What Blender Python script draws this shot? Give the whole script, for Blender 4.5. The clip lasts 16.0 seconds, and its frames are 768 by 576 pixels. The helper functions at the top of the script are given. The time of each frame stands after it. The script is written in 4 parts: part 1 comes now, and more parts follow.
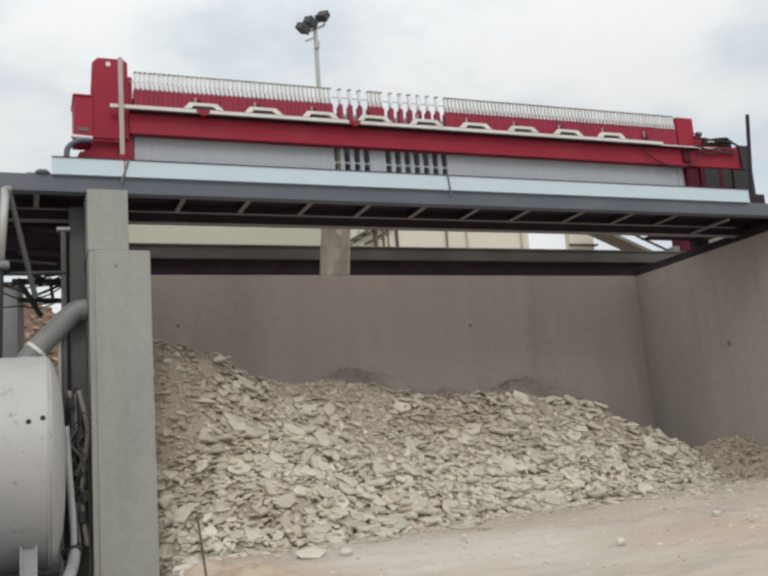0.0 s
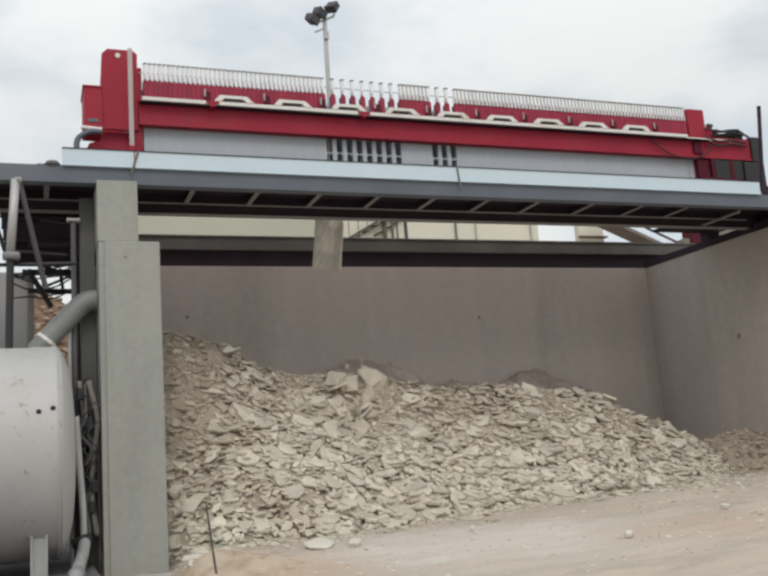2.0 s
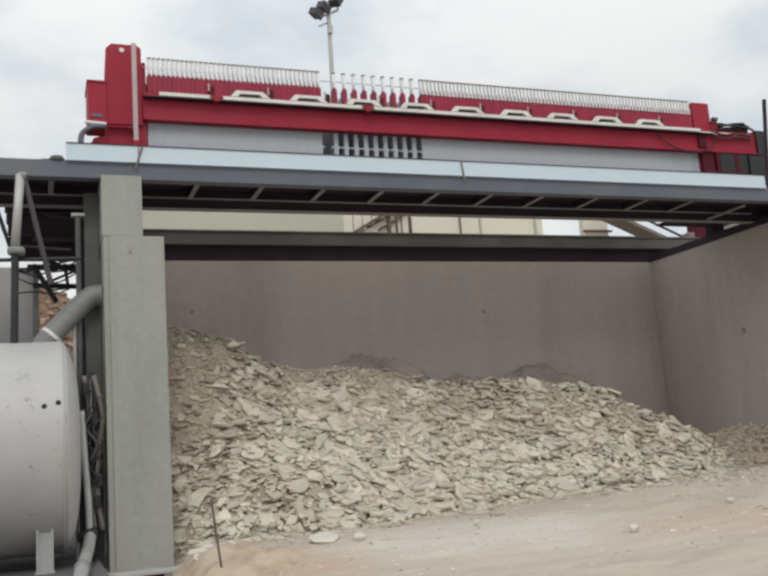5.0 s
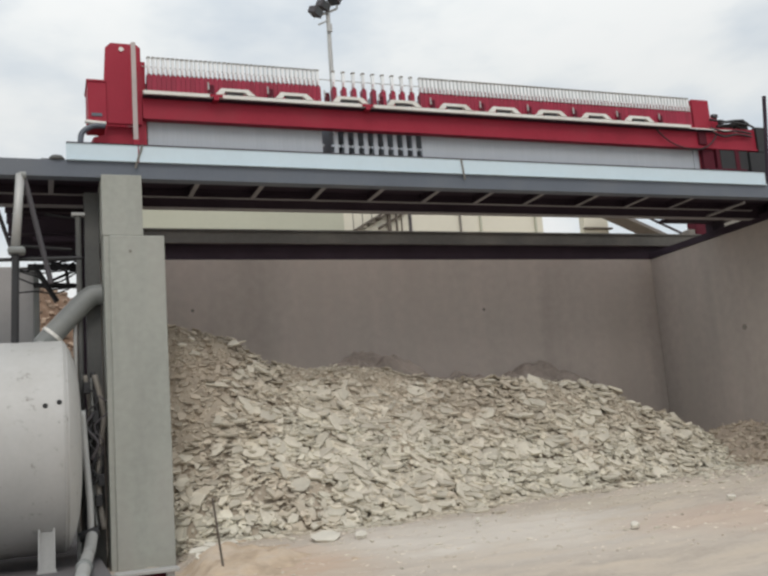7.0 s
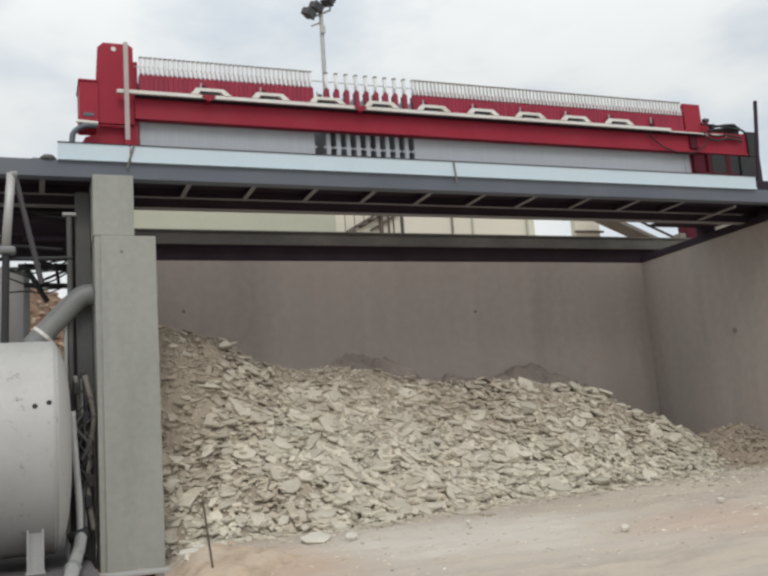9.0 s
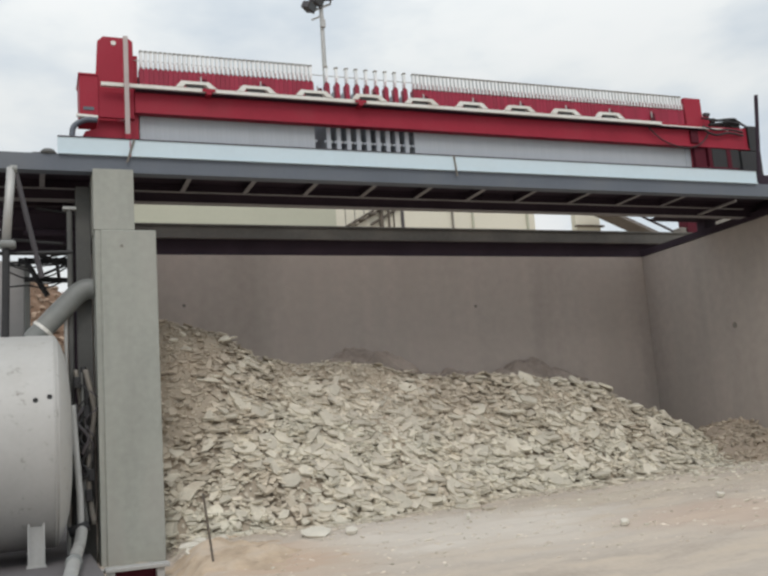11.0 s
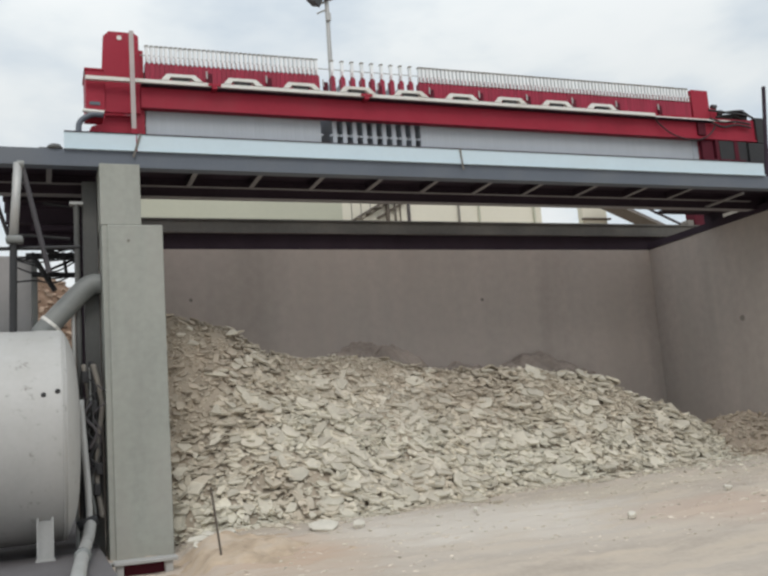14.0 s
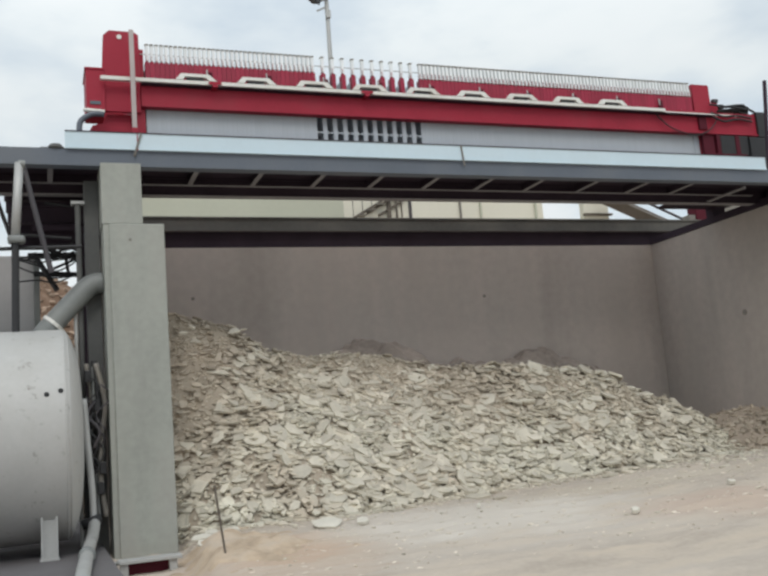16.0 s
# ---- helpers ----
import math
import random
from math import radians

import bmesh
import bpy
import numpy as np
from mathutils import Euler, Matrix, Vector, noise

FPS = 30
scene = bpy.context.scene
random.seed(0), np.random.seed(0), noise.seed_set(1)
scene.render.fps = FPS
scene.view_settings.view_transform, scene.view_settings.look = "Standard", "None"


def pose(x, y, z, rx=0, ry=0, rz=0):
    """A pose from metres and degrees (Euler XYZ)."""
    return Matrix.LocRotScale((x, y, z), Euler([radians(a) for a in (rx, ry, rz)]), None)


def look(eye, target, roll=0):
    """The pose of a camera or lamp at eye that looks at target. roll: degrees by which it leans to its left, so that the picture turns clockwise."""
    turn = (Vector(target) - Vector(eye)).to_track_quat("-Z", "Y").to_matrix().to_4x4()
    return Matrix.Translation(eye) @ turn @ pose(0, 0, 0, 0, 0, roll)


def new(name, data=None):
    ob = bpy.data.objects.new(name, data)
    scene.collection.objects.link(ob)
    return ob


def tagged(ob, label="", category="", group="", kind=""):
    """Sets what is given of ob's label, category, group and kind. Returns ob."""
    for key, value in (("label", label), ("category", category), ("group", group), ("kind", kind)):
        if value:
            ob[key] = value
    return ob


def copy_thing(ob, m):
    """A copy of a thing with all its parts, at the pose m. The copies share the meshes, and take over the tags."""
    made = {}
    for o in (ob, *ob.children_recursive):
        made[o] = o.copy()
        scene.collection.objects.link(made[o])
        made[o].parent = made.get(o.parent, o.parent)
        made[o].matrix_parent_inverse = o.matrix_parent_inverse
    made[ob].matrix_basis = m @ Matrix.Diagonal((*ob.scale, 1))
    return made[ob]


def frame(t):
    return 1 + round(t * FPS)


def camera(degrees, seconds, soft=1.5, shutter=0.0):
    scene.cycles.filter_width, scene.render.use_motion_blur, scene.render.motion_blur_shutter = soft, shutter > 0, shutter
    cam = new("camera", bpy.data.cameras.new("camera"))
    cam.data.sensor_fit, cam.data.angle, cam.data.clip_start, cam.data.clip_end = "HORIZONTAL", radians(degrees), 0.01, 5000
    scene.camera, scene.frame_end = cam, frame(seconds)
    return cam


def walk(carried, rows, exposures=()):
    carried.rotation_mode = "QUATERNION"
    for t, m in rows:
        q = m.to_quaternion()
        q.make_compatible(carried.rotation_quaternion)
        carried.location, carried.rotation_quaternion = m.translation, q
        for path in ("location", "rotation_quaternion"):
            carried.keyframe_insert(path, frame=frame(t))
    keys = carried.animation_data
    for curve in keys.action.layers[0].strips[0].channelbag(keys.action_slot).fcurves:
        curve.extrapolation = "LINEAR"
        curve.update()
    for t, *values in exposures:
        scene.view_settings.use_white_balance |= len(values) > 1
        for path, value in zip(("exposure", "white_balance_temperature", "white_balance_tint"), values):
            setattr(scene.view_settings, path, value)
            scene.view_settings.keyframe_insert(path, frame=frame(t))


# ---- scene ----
cam = camera(46.06, 16.0, soft=2.7, shutter=0.5)
walk(cam, [
    (0.0, pose(0, 0, 1.6, 100.556, 4.369, -21.326)),
    (0.5, pose(0, 0, 1.6, 100.349, 4.361, -21.225)),
    (1.0, pose(0, 0, 1.6, 100.163, 4.200, -21.077)),
    (1.5, pose(0, 0, 1.6, 100.002, 4.257, -20.997)),
    (2.0, pose(0, 0, 1.6, 100.064, 4.127, -20.796)),
    (2.5, pose(0, 0, 1.6, 100.024, 4.047, -20.726)),
    (3.0, pose(0, 0, 1.6, 99.874, 4.086, -20.806)),
    (3.5, pose(0, 0, 1.6, 99.771, 3.998, -20.683)),
    (4.0, pose(0, 0, 1.6, 99.732, 4.056, -20.613)),
    (6.5, pose(0, 0, 1.6, 99.734, 4.306, -20.452)),
    (7.0, pose(0, 0, 1.6, 99.629, 4.372, -20.449)),
    (7.5, pose(0, 0, 1.6, 99.626, 4.396, -20.438)),
    (8.0, pose(0, 0, 1.6, 99.679, 4.233, -20.405)),
    (8.5, pose(0, 0, 1.6, 99.715, 4.119, -20.653)),
    (9.0, pose(0, 0, 1.6, 99.703, 4.149, -21.028)),
    (11.5, pose(0, 0, 1.6, 99.307, 4.144, -20.989)),
    (12.0, pose(0, 0, 1.6, 99.348, 4.114, -20.860)),
    (12.5, pose(0, 0, 1.6, 99.201, 4.216, -20.817)),
    (13.0, pose(0, 0, 1.6, 99.294, 4.154, -21.028)),
    (13.5, pose(0, 0, 1.6, 99.123, 4.218, -20.851)),
    (14.0, pose(0, 0, 1.6, 98.983, 4.256, -20.574)),
    (14.5, pose(0, 0, 1.6, 98.818, 4.344, -20.718)),
    (15.0, pose(0, 0, 1.6, 98.748, 4.381, -20.639)),
    (15.5, pose(0, 0, 1.6, 98.764, 4.400, -20.607)),
    (16.0, pose(0, 0, 1.6, 98.815, 4.663, -20.387)),
], exposures=[(0.0, -0.11, 6680, 11.5), (13.5, -0.10, 6540, 10.5), (16.0, -0.08, 6420, 9.0)])

# ---- world, sun ----
world = bpy.data.worlds.new("overcast_sky")
scene.world = world
world.use_nodes = True
wn, wl = world.node_tree.nodes, world.node_tree.links
wn.clear()
w_out = wn.new("ShaderNodeOutputWorld")
w_bg = wn.new("ShaderNodeBackground")
w_sky = wn.new("ShaderNodeTexSky")
w_sky.sky_type, w_sky.sun_disc = "NISHITA", False
w_sky.sun_elevation, w_sky.sun_rotation = radians(46), radians(195)
w_scale = wn.new("ShaderNodeVectorMath")
w_scale.operation = "SCALE"
w_scale.inputs[3].default_value = 0.14
w_tc = wn.new("ShaderNodeTexCoord")
w_map = wn.new("ShaderNodeMapping")
w_map.inputs["Scale"].default_value = (1.6, 1.6, 3.6)
w_noise = wn.new("ShaderNodeTexNoise")
w_noise.inputs["Scale"].default_value, w_noise.inputs["Detail"].default_value = 2.3, 5.0
w_noise.inputs["Roughness"].default_value = 0.5
w_ramp = wn.new("ShaderNodeValToRGB")
w_ramp.color_ramp.elements[0].position, w_ramp.color_ramp.elements[1].position = 0.36, 0.56
w_ramp.color_ramp.elements[0].color, w_ramp.color_ramp.elements[1].color = (0.72,) * 3 + (1,), (1, 1, 1, 1)
w_cloud = wn.new("ShaderNodeValToRGB")
w_cloud.color_ramp.elements[0].color, w_cloud.color_ramp.elements[1].color = (0.71, 0.79, 0.83, 1), (0.87, 0.912, 0.925, 1)
w_cloud.color_ramp.elements[0].position, w_cloud.color_ramp.elements[1].position = 0.35, 0.62
w_mix = wn.new("ShaderNodeMix")
w_mix.data_type = "RGBA"
wl.new(w_tc.outputs["Generated"], w_map.inputs["Vector"])
wl.new(w_map.outputs["Vector"], w_noise.inputs["Vector"])
wl.new(w_noise.outputs["Fac"], w_ramp.inputs["Fac"])
wl.new(w_noise.outputs["Fac"], w_cloud.inputs["Fac"])
wl.new(w_sky.outputs["Color"], w_scale.inputs[0])
wl.new(w_ramp.outputs["Color"], w_mix.inputs["Factor"])
wl.new(w_scale.outputs["Vector"], w_mix.inputs["A"])
wl.new(w_cloud.outputs["Color"], w_mix.inputs["B"])
w_sep = wn.new("ShaderNodeSeparateXYZ")
w_up = wn.new("ShaderNodeMapRange")
w_up.inputs["From Min"].default_value, w_up.inputs["From Max"].default_value = 0.35, 1.0
w_up.inputs["To Min"].default_value, w_up.inputs["To Max"].default_value = 1.0, 1.7
wl.new(w_tc.outputs["Generated"], w_sep.inputs["Vector"])
wl.new(w_sep.outputs["Z"], w_up.inputs["Value"])
w_lift = wn.new("ShaderNodeVectorMath")
w_lift.operation = "SCALE"
wl.new(w_mix.outputs["Result"], w_lift.inputs[0])
wl.new(w_up.outputs["Result"], w_lift.inputs[3])
wl.new(w_lift.outputs["Vector"], w_bg.inputs["Color"])
w_bg.inputs["Strength"].default_value = 1.0
wl.new(w_bg.outputs["Background"], w_out.inputs["Surface"])

sun = new("sun", bpy.data.lights.new("sun", "SUN"))
sun.data.energy, sun.data.angle, sun.data.color = 1.0, radians(22), (1.0, 0.94, 0.87)
sun.matrix_world = look((0, -6, 23.5), (6, 16, 0))


# ---- materials ----
def material(name, base, rough=0.7, metal=0.0, vary=0.12, fine=40.0, coarse=1.5, bump=0.15, dirt=None, dirt_amount=0.35,
             each=0.0, streak=None, island=0.0, spec=0.5, specks=None, patch=None, stains=()):
    m = bpy.data.materials.new(name)
    m.use_nodes = True
    nt = m.node_tree
    n, l = nt.nodes, nt.links
    bsdf = n["Principled BSDF"]
    bsdf.inputs["Roughness"].default_value, bsdf.inputs["Metallic"].default_value = rough, metal
    bsdf.inputs["Specular IOR Level"].default_value = spec
    tc = n.new("ShaderNodeTexCoord")
    a, b = n.new("ShaderNodeTexNoise"), n.new("ShaderNodeTexNoise")
    a.inputs["Scale"].default_value, a.inputs["Detail"].default_value = fine, 4
    b.inputs["Scale"].default_value, b.inputs["Detail"].default_value = coarse, 5
    l.new(tc.outputs["Object"], a.inputs["Vector"])
    mp = n.new("ShaderNodeMapping")
    mp.inputs["Scale"].default_value = streak or (1, 1, 1)
    l.new(tc.outputs["Object"], mp.inputs["Vector"])
    l.new(mp.outputs["Vector"], b.inputs["Vector"])
    dark = tuple(c * (1 - vary) for c in base) + (1,)
    light = tuple(min(1, c * (1 + vary)) for c in base) + (1,)
    ra = n.new("ShaderNodeValToRGB")
    ra.color_ramp.elements[0].color, ra.color_ramp.elements[1].color = dark, light
    ra.color_ramp.elements[0].position, ra.color_ramp.elements[1].position = 0.3, 0.7
    add = n.new("ShaderNodeMath")
    add.operation = "MULTIPLY_ADD"
    add.inputs[1].default_value = 0.28
    l.new(a.outputs["Fac"], add.inputs[0])
    half = n.new("ShaderNodeMath")
    half.operation = "MULTIPLY"
    half.inputs[1].default_value = 0.72
    l.new(b.outputs["Fac"], half.inputs[0])
    l.new(half.outputs[0], add.inputs[2])
    l.new(add.outputs[0], ra.inputs["Fac"])
    colour = ra.outputs["Color"]
    if dirt:
        rd = n.new("ShaderNodeMapRange")
        rd.inputs["From Min"].default_value, rd.inputs["From Max"].default_value = 0.48, 0.72
        rd.inputs["To Max"].default_value = dirt_amount
        l.new(b.outputs["Fac"], rd.inputs["Value"])
        mx = n.new("ShaderNodeMix")
        mx.data_type = "RGBA"
        mx.inputs["B"].default_value = (*dirt, 1)
        l.new(rd.outputs["Result"], mx.inputs["Factor"])
        l.new(colour, mx.inputs["A"])
        colour = mx.outputs["Result"]
    if patch:
        tint, size, amount = patch
        pn = n.new("ShaderNodeTexNoise")
        pn.inputs["Scale"].default_value, pn.inputs["Detail"].default_value = size, 3
        l.new(mp.outputs["Vector"], pn.inputs["Vector"])
        rp = n.new("ShaderNodeMapRange")
        rp.inputs["From Min"].default_value, rp.inputs["From Max"].default_value = 0.42, 0.66
        rp.inputs["To Max"].default_value = amount
        l.new(pn.outputs["Fac"], rp.inputs["Value"])
        mq = n.new("ShaderNodeMix")
        mq.data_type = "RGBA"
        mq.inputs["B"].default_value = (*tint, 1)
        l.new(rp.outputs["Result"], mq.inputs["Factor"])
        l.new(colour, mq.inputs["A"])
        colour = mq.outputs["Result"]
    for cx, cy, rx, ry, tint, amount in stains:
        sm = n.new("ShaderNodeMapping")
        sm.vector_type = "TEXTURE"
        sm.inputs["Location"].default_value, sm.inputs["Scale"].default_value = (cx, cy, 0), (rx, ry, 100)
        l.new(tc.outputs["Object"], sm.inputs["Vector"])
        ln = n.new("ShaderNodeVectorMath")
        ln.operation = "LENGTH"
        l.new(sm.outputs["Vector"], ln.inputs[0])
        wob = n.new("ShaderNodeMath")
        wob.operation = "MULTIPLY_ADD"
        wob.inputs[1].default_value = 1.7
        l.new(b.outputs["Fac"], wob.inputs[0])
        l.new(ln.outputs["Value"], wob.inputs[2])
        rg = n.new("ShaderNodeMapRange")
        rg.inputs["From Min"].default_value, rg.inputs["From Max"].default_value = 2.05, 1.3
        rg.inputs["To Max"].default_value = amount
        l.new(wob.outputs[0], rg.inputs["Value"])
        mt = n.new("ShaderNodeMix")
        mt.data_type = "RGBA"
        mt.inputs["B"].default_value = (*tint, 1)
        l.new(rg.outputs["Result"], mt.inputs["Factor"])
        l.new(colour, mt.inputs["A"])
        colour = mt.outputs["Result"]
    if specks:
        sp = n.new("ShaderNodeTexNoise")
        sp.inputs["Scale"].default_value, sp.inputs["Detail"].default_value, sp.inputs["Roughness"].default_value = 5.0, 8, 0.75
        l.new(tc.outputs["Object"], sp.inputs["Vector"])
        rs = n.new("ShaderNodeMapRange")
        rs.inputs["From Min"].default_value, rs.inputs["From Max"].default_value = 0.595, 0.67
        rs.inputs["To Max"].default_value = 0.75
        l.new(sp.outputs["Fac"], rs.inputs["Value"])
        ms = n.new("ShaderNodeMix")
        ms.data_type = "RGBA"
        ms.inputs["B"].default_value = (*specks, 1)
        l.new(rs.outputs["Result"], ms.inputs["Factor"])
        l.new(colour, ms.inputs["A"])
        colour = ms.outputs["Result"]
    if each or island:
        info = n.new("ShaderNodeObjectInfo") if each else n.new("ShaderNodeNewGeometry")
        rr = n.new("ShaderNodeMapRange")
        k = each or island
        rr.inputs["To Min"].default_value, rr.inputs["To Max"].default_value = 1 - k, 1 + k
        l.new(info.outputs["Random" if each else "Random Per Island"], rr.inputs["Value"])
        sc = n.new("ShaderNodeVectorMath")
        sc.operation = "SCALE"
        l.new(colour, sc.inputs[0])
        l.new(rr.outputs["Result"], sc.inputs[3])
        colour = sc.outputs["Vector"]
    l.new(colour, bsdf.inputs["Base Color"])
    if bump:
        bp = n.new("ShaderNodeBump")
        bp.inputs["Strength"].default_value, bp.inputs["Distance"].default_value = bump, 0.02
        l.new(add.outputs[0], bp.inputs["Height"])
        l.new(bp.outputs["Normal"], bsdf.inputs["Normal"])
    return m


M_CONC = material("cast_concrete", (0.328, 0.340, 0.308), 0.85, vary=0.22, fine=9, coarse=2.2, bump=0.08, dirt=(0.27, 0.255, 0.235), dirt_amount=0.45, streak=(1, 1, 0.2), patch=((0.292, 0.292, 0.268), 0.7, 0.5))
M_WALL = material("bay_concrete", (0.44, 0.387, 0.352), 0.9, vary=0.2, fine=5, coarse=0.8, bump=0.2, dirt=(0.34, 0.295, 0.265), dirt_amount=0.6, streak=(1, 1, 0.12), patch=((0.385, 0.35, 0.315), 1.7, 0.45))
M_RED = material("red_paint", (0.325, 0.021, 0.043), 0.55, vary=0.18, fine=25, coarse=1.2, bump=0.05, dirt=(0.25, 0.034, 0.048), dirt_amount=0.7, spec=0.25)
M_REDP = material("red_plastic", (0.28, 0.012, 0.04), 0.6, vary=0.10, fine=30, coarse=3, bump=0.03, each=0.12)
M_GREY = material("grey_steel_paint", (0.104, 0.121, 0.150), 0.5, vary=0.12, fine=20, coarse=0.9, bump=0.05, dirt=(0.13, 0.135, 0.14), dirt_amount=0.4)
M_DARK = material("dark_steel", (0.06, 0.055, 0.062), 0.6, vary=0.2, fine=20, coarse=1.5, bump=0.08, dirt=(0.11, 0.09, 0.08))
M_GALV = material("galvanised_steel", (0.42, 0.42, 0.41), 0.5, 0.3, vary=0.14, fine=30, coarse=2, bump=0.05)
M_TOE = material("pale_blue_sheet", (0.54, 0.655, 0.725), 0.5, vary=0.06, fine=12, coarse=0.8, bump=0.03, dirt=(0.48, 0.55, 0.58), dirt_amount=0.4)
M_PLATE = material("pale_polypropylene", (0.405, 0.44, 0.485), 0.5, vary=0.08, fine=20, coarse=2, bump=0.05, each=0.02, dirt=(0.42, 0.40, 0.35))
M_WHITE = material("white_paint", (0.74, 0.73, 0.69), 0.5, vary=0.08, fine=25, coarse=1.5, bump=0.05, dirt=(0.5, 0.46, 0.4), dirt_amount=0.5)
M_TANK = material("tank_paint", (0.455, 0.45, 0.435), 0.5, vary=0.09, fine=14, coarse=1.1, bump=0.08, dirt=(0.33, 0.315, 0.29), dirt_amount=0.5, specks=(0.15, 0.13, 0.11))
M_DUSTY = material("dusty_steel", (0.20, 0.185, 0.165), 0.8, vary=0.25, fine=12, coarse=1.0, bump=0.1, dirt=(0.3, 0.27, 0.22))
# Steel with the shade under the platform put into its colour.
M_SHADE = material("shaded_dark_steel", (0.042, 0.030, 0.041), 0.75, vary=0.2, fine=20, coarse=1.5, bump=0.05, spec=0.15)
M_PIPE = material("grey_plastic", (0.20, 0.21, 0.205), 0.5, vary=0.12, fine=20, coarse=2, bump=0.05, dirt=(0.28, 0.27, 0.24))
M_SHEET = material("grey_sheet", (0.45, 0.44, 0.44), 0.6, vary=0.1, fine=10, coarse=0.8, bump=0.05, dirt=(0.2, 0.19, 0.18))
# Dirty concrete, darkened further to cut bounce and deepen shade under the tank.
M_PAD = material("darkened_concrete_pad", (0.13, 0.122, 0.126), 0.85, vary=0.2, fine=10, coarse=0.9, bump=0.2, dirt=(0.06, 0.052, 0.056), dirt_amount=0.7)
M_OCHRE = material("ochre_sand", (0.46, 0.36, 0.265), 0.95, vary=0.34, fine=9, coarse=1.8, bump=0.8, dirt=(0.42, 0.36, 0.30), dirt_amount=0.9, spec=0.2)
M_LUG = material("pale_plastic", (0.76, 0.78, 0.79), 0.5, vary=0.08, fine=20, coarse=3, bump=0.03, each=0.06)
M_PINK = material("faded_pink_paint", (0.46, 0.40, 0.39), 0.6, vary=0.12, fine=25, coarse=1.5, bump=0.05, dirt=(0.35, 0.25, 0.24), dirt_amount=0.5)
# Darker copy of the red paint, with shade put into the colour.
M_RED_SHADED = material("shaded_red_paint", (0.085, 0.009, 0.019), 0.65, vary=0.2, fine=25, coarse=1.5, bump=0.05, spec=0.2)
M_POST = material("dull_green_grey", (0.088, 0.09, 0.088), 0.6, vary=0.2, fine=15, coarse=1.2, bump=0.05, dirt=(0.16, 0.15, 0.13))
M_HEAPDUST = material("tan_dust", (0.33, 0.275, 0.22), 0.95, vary=0.22, fine=10, coarse=1.4, bump=0.8, spec=0.2)
M_KERB = material("grimy_channel", (0.10, 0.097, 0.09), 0.8, vary=0.3, fine=10, coarse=0.8, bump=0.1, dirt=(0.17, 0.155, 0.13))
M_GRAVEL = material("tan_gravel", (0.62, 0.55, 0.46), 0.95, vary=0.15, fine=20, coarse=1.5, bump=0.2, island=0.14, spec=0.2)
M_RUBBLE = material("earthy_rubble", (0.27, 0.20, 0.15), 0.95, vary=0.3, fine=8, coarse=1.5, bump=0.3, island=0.55, spec=0.2)
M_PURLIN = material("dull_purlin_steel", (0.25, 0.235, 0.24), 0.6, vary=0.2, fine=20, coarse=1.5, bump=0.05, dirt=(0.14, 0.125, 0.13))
M_PALE = material("dry_pale_cake", (0.60, 0.565, 0.49), 0.95, vary=0.1, fine=22, coarse=2.4, bump=0.3, spec=0.2)
M_BLACK = material("black_rubber", (0.02, 0.02, 0.022), 0.6, vary=0.2, fine=40, coarse=4, bump=0.05)
M_CAKE = material("filter_cake", (0.565, 0.525, 0.44), 0.95, vary=0.14, fine=22, coarse=2.4, bump=0.35, each=0.14, spec=0.2)
M_DAMP = material("damp_filter_cake", (0.54, 0.495, 0.415), 0.9, vary=0.2, fine=18, coarse=3.0, bump=0.4, each=0.16, spec=0.25)
M_CAKES = material("filter_cake_heap", (0.615, 0.58, 0.485), 0.95, vary=0.18, fine=22, coarse=0.9, bump=0.35, dirt=(0.44, 0.365, 0.285), dirt_amount=0.7, island=0.2, spec=0.2, patch=((0.46, 0.40, 0.32), 0.55, 0.5),
                   stains=[(2.6, 17.0, 1.9, 1.5, (0.42, 0.355, 0.285), 0.75), (7.5, 16.9, 3.2, 0.9, (0.44, 0.375, 0.30), 0.65), (12.2, 16.6, 1.6, 0.9, (0.47, 0.41, 0.33), 0.4)])
# Brown fines, toned darker than the slabs to paint shade into their gaps.
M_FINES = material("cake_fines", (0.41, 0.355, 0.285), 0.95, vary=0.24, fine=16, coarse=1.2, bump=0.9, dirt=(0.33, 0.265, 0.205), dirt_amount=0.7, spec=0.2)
M_FINES_ROUGH = material("cake_crumbs", (0.46, 0.405, 0.325), 0.95, vary=0.2, fine=16, coarse=1.2, bump=0.5, island=0.24, spec=0.2)
M_DUST = material("brown_dust", (0.27, 0.225, 0.195), 0.95, vary=0.3, fine=14, coarse=1.2, bump=0.5, spec=0.2)
M_GROUND = material("dusty_ground", (0.43, 0.37, 0.31), 0.95, vary=0.2, fine=16, coarse=2.2, bump=0.8, dirt=(0.46, 0.385, 0.30), dirt_amount=0.7, spec=0.2, streak=(0.4, 1.5, 1), patch=((0.48, 0.43, 0.38), 0.42, 0.4),
                    stains=[(5.6, 11.6, 2.4, 2.4, (0.575, 0.525, 0.465), 0.8), (2.5, 11.2, 1.2, 2.2, (0.47, 0.34, 0.25), 0.75), (8.2, 9.6, 1.5, 1.2, (0.46, 0.35, 0.28), 0.6), (9.5, 13.0, 2.5, 0.9, (0.50, 0.44, 0.36), 0.7)])
M_CREAM = material("cream_cladding", (0.66, 0.63, 0.53), 0.6, vary=0.05, fine=6, coarse=0.3, bump=0.05)
M_OLIVE = material("weathered_cladding", (0.45, 0.455, 0.365), 0.6, vary=0.06, fine=6, coarse=0.3, bump=0.05)
